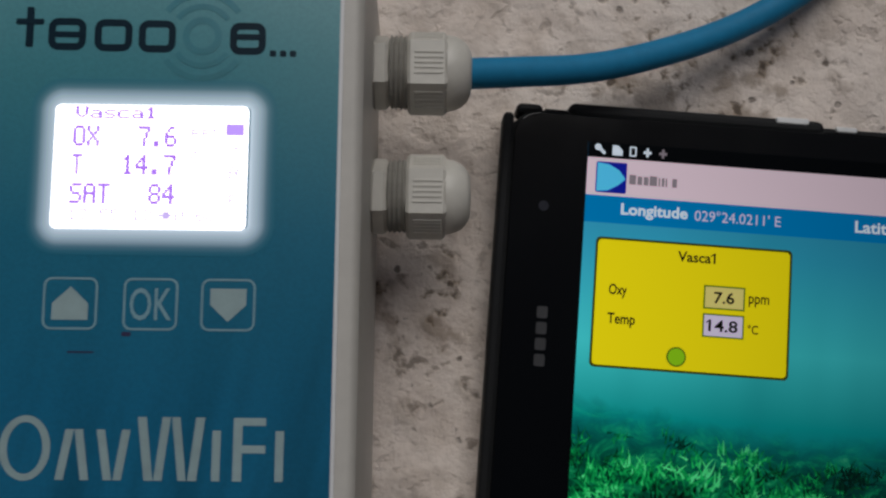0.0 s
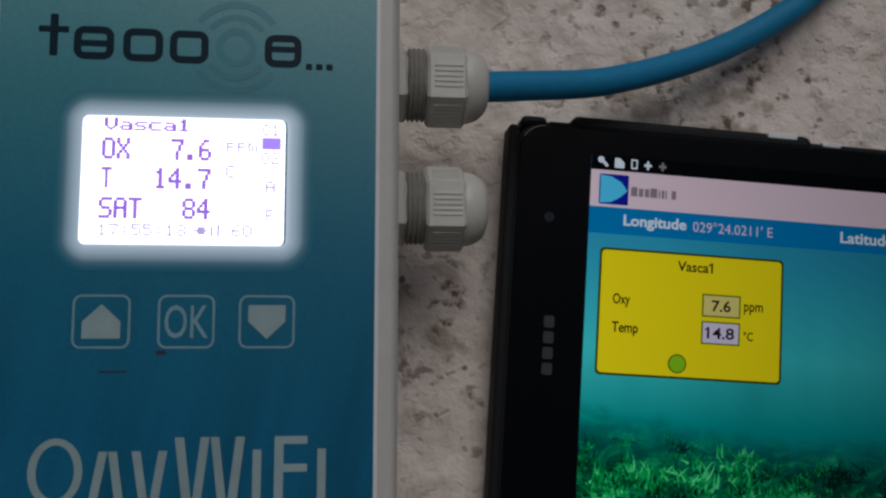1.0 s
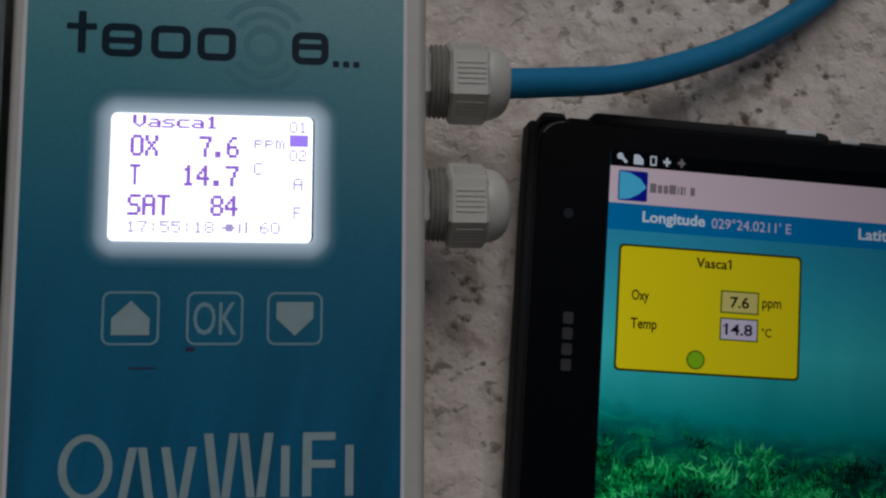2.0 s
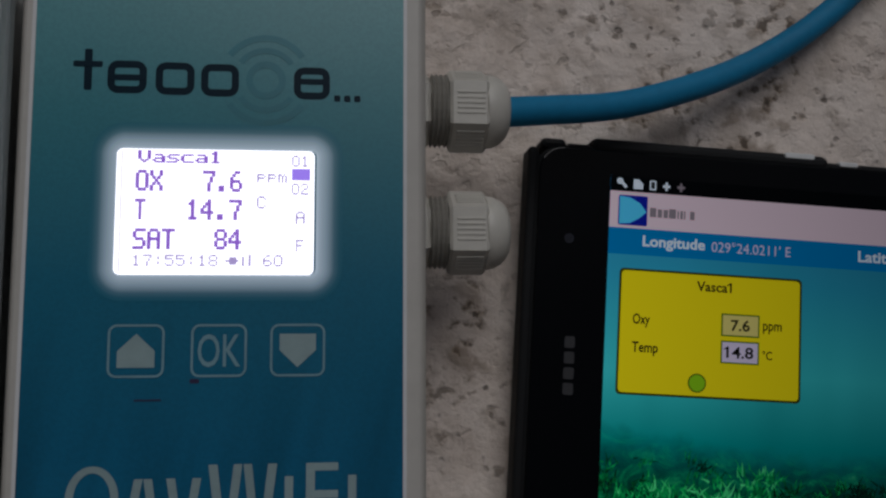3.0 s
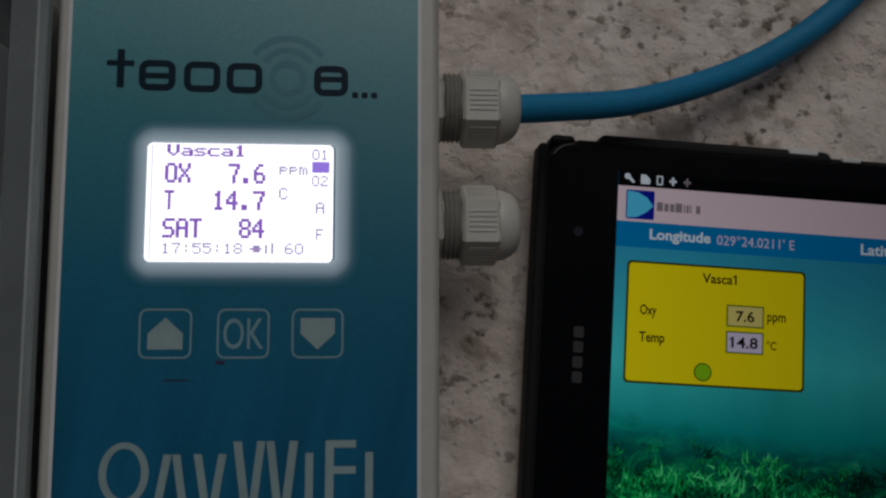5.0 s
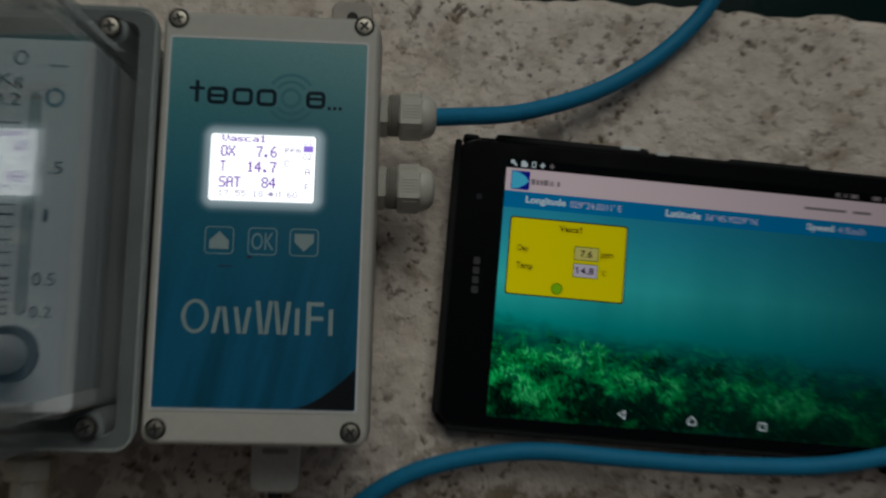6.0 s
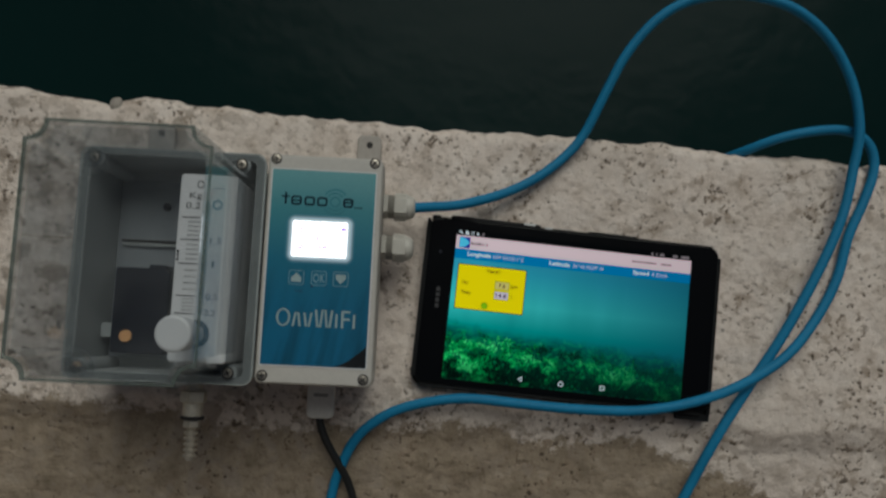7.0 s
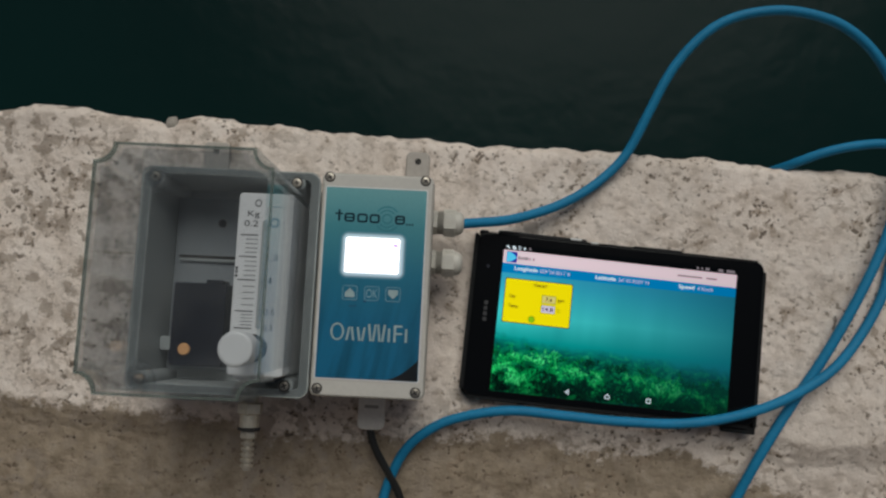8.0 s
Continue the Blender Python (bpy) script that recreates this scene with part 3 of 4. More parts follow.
def meter():
    box = thing("oxygen_meter", "light grey plastic meter box with blue printed front and lit display", "meter")
    rings = []
    for i, z in ((0.0030, 0.0), (0.0018, 0.0012), (0.0006, 0.0440), (0.0006, 0.0452)):
        rings.append([(x, y, z) for x, y in outline(X0 + i, X1 - i, Y0 + i, Y1 - i, 0.005)])
    part("body", loft(bmesh.new(), rings), M["shell"], box)
    rings = []
    for i, z in ((0.0012, 0.0453), (0.0002, 0.0458), (0, 0.0462), (0.0004, BOX_TOP - 0.0016), (0.0009, BOX_TOP - 0.0007), (0.0014, BOX_TOP - 0.0002), (0.0019, BOX_TOP)):
        rings.append([(x, y, z) for x, y in outline(X0 + i, X1 - i, Y0 + i, Y1 - i, 0.0045)])
    lid = part("lid", loft(bmesh.new(), rings), M["shell"], box)
    for sx, sy, a in ((0.0013, 0.1357, 20), (0.0675, 0.1357, 50), (0.0013, -0.0077, 5), (0.0675, -0.0077, 38)):
        screw(box, sx + (0.0006 if sx < 0.03 else -0.0006), sy - (0.0007 if sy > 0 else -0.0007), BOX_TOP + 0.0001, 0.0028, a)
    z = BOX_TOP
    part("label_border", band(outline(-0.0006, 0.0689, -0.0006, 0.1288, 0.0012), outline(0.0001, 0.0682, 0.0001, 0.1281, 0.0008), z - 0.0005, z + 0.00045), M["white"], box)
    front = part("front_label", slab(0, 0.0683, 0, 0.1282, z - 0.0005, z + 0.0003, 0.0008, 0.0001), M["label"], box, "teal to deep blue printed foil")
    z += 0.00032
    # dark swoosh in the lower corner
    part("swoosh", prism([(0.0679, 0.0003), (0.0679, 0.0145)] + [(0.0679 - 0.0225 * t, 0.0003 + 0.0142 * (1 - t) ** 1.7) for t in np.linspace(0.06, 1, 14)], z, z + 0.00005), M["swoosh"], front)
    # maker's mark as plain shapes: bar, hollow blocks, rings
    rounded_bar(9.0, 10.4, 105.2, 113.0, z, "mark", M["navy"], front)
    rounded_bar(7.0, 12.3, 109.6, 110.7, z + 0.00004, "mark", M["navy"], front)
    for a, b in ((13.2, 20.3), (21.9, 29.0), (30.2, 37.2), (47.4, 54.2)):
        hollow(a, b, 104.8 - (a - 7) * 0.012, 111.0 - (a - 7) * 0.012, 1.35, 1.9, z, "mark", M["navy"], front)
    for a, b in ((13.6, 19.9), (47.8, 53.8)):
        rounded_bar(a, b, 107.2, 108.3, z + 0.00004, "mark", M["navy"], front)
    for a in (55.0, 56.9, 58.8):
        rounded_bar(a, a + 1.2, 104.0, 105.2, z, "mark", M["navy"], front)
    cx, cy = 0.0422, 0.1078
    part("mark_ring", arc_band(cx, cy, 0.0024, 0.0037, 0, 360, z, z + 0.00005, 36), M["teal"], front)
    for r0, r1 in ((0.0052, 0.0063), (0.0076, 0.0088)):
        part("mark_wave", arc_band(cx, cy, r0, r1, 35, 145, z, z + 0.00005), M["teal"], front)
        part("mark_wave", arc_band(cx, cy, r0, r1, 215, 325, z, z + 0.00005), M["teal"], front)
    # display
    lx0, lx1, ly0, ly1 = 0.0154, 0.0515, 0.0709, 0.0943
    # halo round the display, painted as fading emission on a flat border
    rim = part("display_halo", band(outline(-0.0230, 0.0230, -0.0166, 0.0166, 0.0060), outline(-0.0180, 0.0180, -0.0116, 0.0116, 0.0010), z, z + 0.00003), M["display_glow"], box, "flat border with painted glow round the display")
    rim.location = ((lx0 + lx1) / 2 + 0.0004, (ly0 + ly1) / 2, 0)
    lcd = part("display", prism(outline(lx0, lx1, ly0, ly1, 0.0011), z, z + 0.00004), M["lcd"], box, "glowing white display")
    zt = z + 0.00012

    def seg(text, x0, x1, y0, y1, mat="lcd_ink", bold=0.30):
        dotted("reading", text, lx0 + x0 * MM, lx0 + x1 * MM, ly1 - y1 * MM, ly1 - y0 * MM, zt, M[mat], lcd, bold)

    seg("Vasca1", 3.9, 18.9, 0.3, 2.6)
    seg("OX", 3.6, 8.3, 4.0, 7.9)
    seg("7.6", 15.7, 22.7, 4.0, 7.9)
    seg("ppm", 25.5, 31.0, 3.8, 6.1, "lcd_thin", 0.0)
    seg("01", 31.9, 35.0, 0.9, 3.0, "lcd_thin", 0.0)
    seg("02", 31.9, 35.0, 6.2, 8.3, "lcd_thin", 0.0)
    part("reading", prism(outline(lx0 + 0.0319, lx0 + 0.0353, ly1 - 0.0056, ly1 - 0.0034, 0.0001), zt - 0.00003, zt), M["lcd_block"], lcd)
    seg("T", 3.6, 5.3, 9.4, 13.2)
    seg("14.7", 12.8, 22.7, 9.4, 13.2)
    seg("C", 25.5, 27.2, 8.7, 11.0, "lcd_thin", 0.0)
    seg("A", 32.7, 34.4, 11.5, 13.8, "lcd_thin", 0.0)
    seg("SAT", 3.4, 10.7, 14.9, 18.7)
    seg("84", 18.0, 22.7, 14.9, 18.7)
    seg("F", 32.8, 34.2, 16.8, 19.0, "lcd_thin", 0.0)
    seg("17:55:18", 3.2, 18.6, 19.7, 21.8, "lcd_thin", 0.0)
    seg("60", 26.8, 30.4, 19.7, 21.8, "lcd_thin", 0.0)
    for a, b, y0, y1 in ((20.0, 22.4, 20.6, 21.0), (20.7, 22.0, 20.1, 21.5), (23.0, 23.4, 20.0, 21.8), (24.2, 24.6, 19.6, 21.8)):
        part("reading", prism(outline(lx0 + a * MM, lx0 + b * MM, ly1 - y1 * MM, ly1 - y0 * MM, 0.00005), zt - 0.00003, zt), M["lcd_thin"], lcd)
    part("reading", prism(outline(lx0 + 0.0009, lx0 + 0.00105, ly0 + 0.0004, ly1 - 0.0004, 0.00004), zt - 0.00003, zt), M["lcd_thin"], lcd)
    # buttons
    for cx, kind in ((19.9, "up"), (34.6, "ok"), (48.8, "down")):
        cy = 57.1
        key = hollow(cx - 5, cx + 5, cy - 4.8, cy + 4.8, 0.42, 1.6, z, "button", M["outline"], box)
        if kind == "ok":
            written("legend", "OK", (cx - 3.8) * MM, (cx + 3.9) * MM, (cy - 3.0) * MM, (cy + 3.0) * MM, z + 0.00005, M["outline"], key, 0.006)
        else:
            s = 1 if kind == "up" else -1
            pts = [(cx - 3.3, cy - s * 3.0), (cx + 3.3, cy - s * 3.0), (cx + 3.3, cy + s * 0.0), (cx, cy + s * 3.1), (cx - 3.3, cy + s * 0.0)]
            part("legend", prism([(a * MM, b * MM) for a, b in pts], z, z + 0.00005), M["pale"], key)
    # product mark as plain strokes
    part("mark_ring", band([(0.0131 + 0.0046 * cos(a), 0.0310 + 0.0058 * sin(a)) for a in np.linspace(0, 2 * pi, 37)[:-1]],
                           [(0.0131 + 0.0032 * cos(a), 0.0310 + 0.0046 * sin(a)) for a in np.linspace(0, 2 * pi, 37)[:-1]], z, z + 0.00005), M["pale"], front)
    for foot, head, w, top in ((18.7, 20.3, 1.5, 34.4), (23.3, 21.9, 1.5, 34.4), (27.4, 25.9, 1.5, 34.4), (29.1, 30.5, 1.5, 34.4), (34.7, 33.2, 1.6, 36.7), (36.4, 37.7, 1.5, 36.7),
                               (40.8, 39.4, 1.5, 36.7), (42.5, 43.8, 1.6, 36.7), (46.8, 46.8, 1.5, 34.4), (50.6, 50.6, 1.6, 36.7), (58.2, 58.2, 1.5, 34.4)):
        part("mark", prism([(q * MM, v * MM) for q, v in ((foot, 25.4), (foot + w, 25.4), (head + w, top), (head, top))], z, z + 0.00005), M["pale"], front)
    for y0 in (35.3, 30.4):
        rounded_bar(52.2, 56.4, y0, y0 + 1.4, z, "mark", M["pale"], front, 0.0001)
    # pen marks
    rounded_bar(19.8, 24.6, 48.1, 48.4, z, "pen_mark", M["pen"], front)
    rounded_bar(29.5, 31.2, 51.2, 52.0, z, "pen_mark", M["pen"], front)
    # glands and lugs
    gland(box, Matrix.Translation((X1 - 0.0012, 0.1117, 0.031)) @ Matrix.Rotation(radians(90), 4, "Y"), False)
    gland(box, Matrix.Translation((X1 - 0.0012, 0.0832, 0.029)) @ Matrix.Rotation(radians(90), 4, "Y"), True)
    foot = part("fixing_lug", slab(0.0240, 0.0435, -0.0390, Y0 + 0.004, -0.001, 0.0065, 0.004, 0.0010), M["outlet"], box, "flat pale grey fixing lug")
    # raised darker grey strip paints the shade inside the slot
    part("slot", slab(0.0285, 0.0390, -0.0235, -0.0212, 0.0050, 0.00665, 0.0009, 0.0001), M["thread"], foot)
    lug = part("fixing_lug", slab(0.0494, 0.0670, 0.1320, 0.1685, 0.0, 0.0045, 0.004, 0.0008), M["lug"], box)
    # near-black disc on the lug paints the shaded hole
    part("hole", disc(0.0583, 0.1612, 0.0024, 0.0040, 0.0047), M["near_black"], lug)
    return box


meter()


# ---------------------------------------------------------------- flow meter enclosure with its tall clear cover
EX0, EX1, EY0, EY1, RIM, TOP = -0.1212, -0.0052, -0.0125, 0.1347, 0.0685, 0.155
CX1 = -0.0108


def notched(x0, x1, y0, y1, q, n=7):
    """A rectangle whose corners are scooped out."""
    pts = []
    for cx, cy, a in ((x1, y0, 180), (x1, y1, 270), (x0, y1, 0), (x0, y0, 90)):
        for k in range(n + 1):
            b = radians(a - 90 * k / n)
            pts.append((cx + q * cos(b), cy + q * sin(b)))
    return pts


def flow_box():
    box = thing("flow_meter_enclosure", "grey enclosure with tall smoky clear cover over a flow meter", "enclosure")
    # tub: outer wall, rim and inner wall down to the floor
    rings = []
    for k, (i, z, r) in enumerate(((0.0020, 0.0, 0.005), (0.0010, 0.0015, 0.006), (0.0, 0.004, 0.006), (0.0, RIM - 0.0036, 0.006), (-0.0012, RIM - 0.0033, 0.007), (-0.0018, RIM - 0.0028, 0.007), (-0.0018, RIM - 0.0008, 0.007), (-0.0012, RIM, 0.007), (0.0034, RIM, 0.005), (0.0038, RIM - 0.001, 0.005), (0.0042, 0.010, 0.004))):
        rings.append([(x, y, z) for x, y in outline(EX0 + i, EX1 - i - (0.0050 if k < 4 else 0.0), EY0 + max(i, -0.001), EY1 - max(i, -0.001), r)])
    part("tub", loft(bmesh.new(), rings), M["tub"], box)
    for bx, by in ((-0.0190, 0.1285), (-0.1140, 0.1285), (-0.0185, -0.0062), (-0.1140, -0.0062)):
        part("screw_boss", turned([(0.0052, 0.010), (0.0052, RIM - 0.0002), (0.0046, RIM + 0.0004)], 20), M["tub"], box).location = (bx, by, 0)
    # cover: nearly upright walls, scooped corners, flat top
    t = 0.0026
    lip = 0.0018
    rings = [[(x, y, z) for x, y in outline(EX0 - lip + e, EX1 + lip - e, EY0 - 0.001 + e, EY1 + 0.001 - e, 0.006, 7)] for e, z in ((0.0004, RIM + 0.0005), (0, RIM + 0.001), (0, RIM + 0.0024), (0.0006, RIM + 0.0030))]
    outer = [(0.0001, RIM + 0.0030, 0.0148), (0.0004, RIM + 0.0034, 0.0148), (0.0008, RIM + 0.0100, 0.0144), (0.0022, TOP - 0.0012, 0.0112), (0.0032, TOP, 0.0110)]
    rings += [[(x, y, z) for x, y in notched(EX0 + i * 0.7, CX1 - 0.0014 - i * 1.75, EY0 + i * 1.4 - (0.0012 if z > 0.1 else 0.0), EY1 - i, q)] for i, z, q in outer]
    inner = [(0.0026 + t, TOP - t, 0.0118), (0.0008 + t, RIM + 0.008, 0.0152), (0.0004 + t, RIM + 0.0005, 0.0154)]
    last = len(rings) - 1
    rings += [[(x, y, z) for x, y in notched(EX0 + i, CX1 - i * (1.8 if z > 0.1 else 1.0) - (0.0 if z > 0.1 else 0.0014), EY0 + i * 1.2 - (0.0012 if z > 0.1 else 0.0), EY1 - i, q)] for i, z, q in inner]
    bm = bmesh.new()
    k = len(rings[0])
    loops = [[bm.verts.new(p) for p in ring] for ring in rings]
    for n, (a, b) in enumerate(zip(loops, loops[1:] + loops[:1])):
        if n == last:
            continue
        for i in range(k):
            j = (i + 1) % k
            bm.faces.new((a[i], a[j], b[j], b[i]))
    bm.faces.new(loops[last])
    bm.faces.new(loops[last + 1][::-1])
    cover = part("cover", bm, M["clear"], box, "tall smoky clear plastic cover")
    cover.visible_shadow = False
    gasket = band(outline(EX0 - 0.0010, EX1 + 0.0010, EY0 - 0.0006, EY1 + 0.0006, 0.0068), outline(EX0 + 0.0032, EX1 - 0.0046, EY0 + 0.0032, EY1 - 0.0032, 0.0042), RIM + 0.0001, RIM + 0.0004)
    part("gasket", gasket, M["gasket"], box, "dark seal under the cover")
    flange = band(outline(EX0 - 0.0019, EX1 + 0.0019, EY0 - 0.0011, EY1 + 0.0011, 0.0061), outline(EX0 - 0.0014, EX1 + 0.0014, EY0 - 0.0006, EY1 + 0.0006, 0.0056), RIM + 0.0009, RIM + 0.0031)
    part("flange_edge", flange, M["clear_bright"], cover, "pale cut edge of the clear flange").visible_shadow = False
    rim_out = notched(EX0 + 0.0017, CX1 - 0.0056, EY0 + 0.0024, EY1 - 0.0025, 0.0109)
    rim_in = notched(EX0 + 0.0029, CX1 - 0.0068, EY0 + 0.0036, EY1 - 0.0037, 0.0113)
    edge = part("edge", band(rim_out, rim_in, TOP - 0.0022, TOP + 0.0003), M["clear_edge"], cover, "grey-green edge of the cover")
    edge.visible_shadow = False
    for sx, sy, a in ((-0.0190, 0.1285, 10), (-0.1140, 0.1285, 40), (-0.0185, -0.0062, 25), (-0.1140, -0.0062, 60)):
        screw(box, sx, sy, RIM + 0.0034, 0.0030, a)
    lug = part("fixing_lug", slab(-0.1040, -0.0850, 0.130, 0.1690, 0.0, 0.0045, 0.003, 0.0008), M["lug"], box)
    # hole drawn as a near-black disc in place of its shade
    part("hole", disc(-0.0945, 0.162, 0.0024, 0.0040, 0.0047), M["near_black"], lug)
    # fittings inside
    plate = part("mounting_plate", slab(-0.1165, -0.0155, -0.0015, 0.1245, 0.0098, 0.0130, 0.003), M["panel"], box)
    part("rail", slab(-0.112, -0.060, 0.0770, 0.0795, 0.013, 0.0162, 0.0004), M["tub"], plate)
    part("rail", slab(-0.112, -0.060, 0.0800, 0.0815, 0.013, 0.0175, 0.0004), M["near_black"], plate)
    part("plug", disc(-0.083, 0.106, 0.0028, 0.013, 0.0148), M["module"], plate)
    mod = part("valve_module", slab(-0.108, -0.071, 0.002, 0.0605, 0.013, 0.034, 0.002), M["module"], box, "black control module")
    part("ridge", slab(-0.086, -0.074, 0.0585, 0.0630, 0.015, 0.033, 0.001), M["module"], mod)
    part("cap", turned([(0.0042, 0.0), (0.0042, 0.0016), (0.0036, 0.0022)], 24), M["orange"], mod, "orange round cap").location = (-0.0975, 0.0135, 0.034)
    part("pipe_stub", slab(-0.1165, -0.107, 0.012, 0.022, 0.016, 0.030, 0.002), M["tub"], mod)
    # flow meter
    fm = part("flow_meter", slab(-0.0525, -0.0168, 0.000, 0.1175, 0.0128, 0.088, 0.0025, 0.0008), M["white"], box, "white flow meter with printed scale")
    z = 0.0881
    part("tube_groove", slab(-0.0362, -0.0325, 0.030, 0.100, z - 0.0012, z + 0.0006, 0.003, 0.0004), M["tub"], fm)
    # uneven scale: long strokes at the figures, short ones between
    longs = (0.0900, 0.0759, 0.0609, 0.0409, 0.0300)
    for k, y0 in enumerate(longs):
        steps = 5 if k + 1 < len(longs) else 1
        for j in range(steps):
            y = y0 + (longs[k + 1] - y0) * j / steps if steps > 1 else y0
            x0, half = (-0.0500, 0.00036) if j == 0 else (-0.0462, 0.00022)
            part("tick", prism(outline(x0, -0.0385, y - half, y + half, 0.0001), z, z + 0.00006), M["ink"], fm)
    part("print_ring", arc_band(-0.0285, 0.0985, 0.0020, 0.0032, 0, 360, z, z + 0.00006, 28), M["blue_print"], fm, "blue-grey printed ring")
    part("print_bar", prism(outline(-0.0310, -0.0250, 0.1085, 0.1092, 0.0002), z, z + 0.00006), M["grey_ink"], fm)
    for text, x0, x1, y, h in (("O", -0.0420, -0.0375, 0.1085, 0.0050), ("Kg", -0.0462, -0.0385, 0.1010, 0.0048), ("0.2", -0.0480, -0.0390, 0.0955, 0.0040),
                               ("1.5", -0.0315, -0.0245, 0.0740, 0.0040), ("1", -0.0295, -0.0280, 0.0589, 0.0040), ("0.5", -0.0315, -0.0245, 0.0389, 0.0040), ("0.2", -0.0315, -0.0250, 0.0290, 0.0036)):
        written("scale_figure", text, x0, x1, y, y + h, z + 0.0001, M["ink"], fm)
    for k, y in enumerate((0.0625, 0.0652, 0.0675)):
        part("print_bar", prism(outline(-0.0515, -0.0500, y, y + 0.0018, 0.0002), z, z + 0.00006), M["ink"], fm)
    part("ring", turned([(0.0088, 0.0), (0.0088, 0.0016), (0.0066, 0.0020)], 28), M["near_black"], fm).location = (-0.0365, 0.0178, z - 0.0004)
    knob = part("knob", turned([(0.0060, 0.0), (0.0060, 0.025), (0.0096, 0.0265), (0.0102, 0.0275), (0.0106, 0.0440), (0.0100, 0.0455), (0.0086, 0.0460)], 36), M["white"], fm, "round white knob")
    knob.location = (-0.0365, 0.0178, z)
    part("foot_block", slab(-0.0520, -0.0250, -0.0035, 0.0085, 0.020, 0.074, 0.002), M["white"], fm)
    # hose connector through the lower wall
    con = part("hose_connector", turned([(0.0052, 0.0), (0.0052, 0.0100)], 24), M["brass"], box, "nickel-plated hose barb")
    con.matrix_basis = Matrix.Translation((-0.0455, EY0 + 0.0010, 0.045)) @ Matrix.Rotation(radians(90), 4, "X")
    part("nut", hexagon(0.0088, 0.0085, 0.0165), M["brass"], con)
    part("sleeve", turned([(0.0062, 0.0160), (0.0066, 0.0168), (0.0066, 0.0250), (0.0058, 0.0256)], 24), M["brass"], con)
    part("seal", turned([(0.0074, 0.0252), (0.0078, 0.0258), (0.0078, 0.0266), (0.0074, 0.0272)], 24), M["rubber"], con)
    part("collar", hexagon(0.0056, 0.0270, 0.0330), M["brass"], con)
    prof = [(0.0034, 0.0325)]
    for k in range(5):
        h = 0.0350 + k * 0.0037
        prof += [(0.0028, h), (0.0045, h + 0.0003), (0.0043, h + 0.0020), (0.0028, h + 0.0026)]
    part("barb", turned(prof + [(0.0026, 0.0540)], 20), M["brass"], con)
    return box


flow_box()


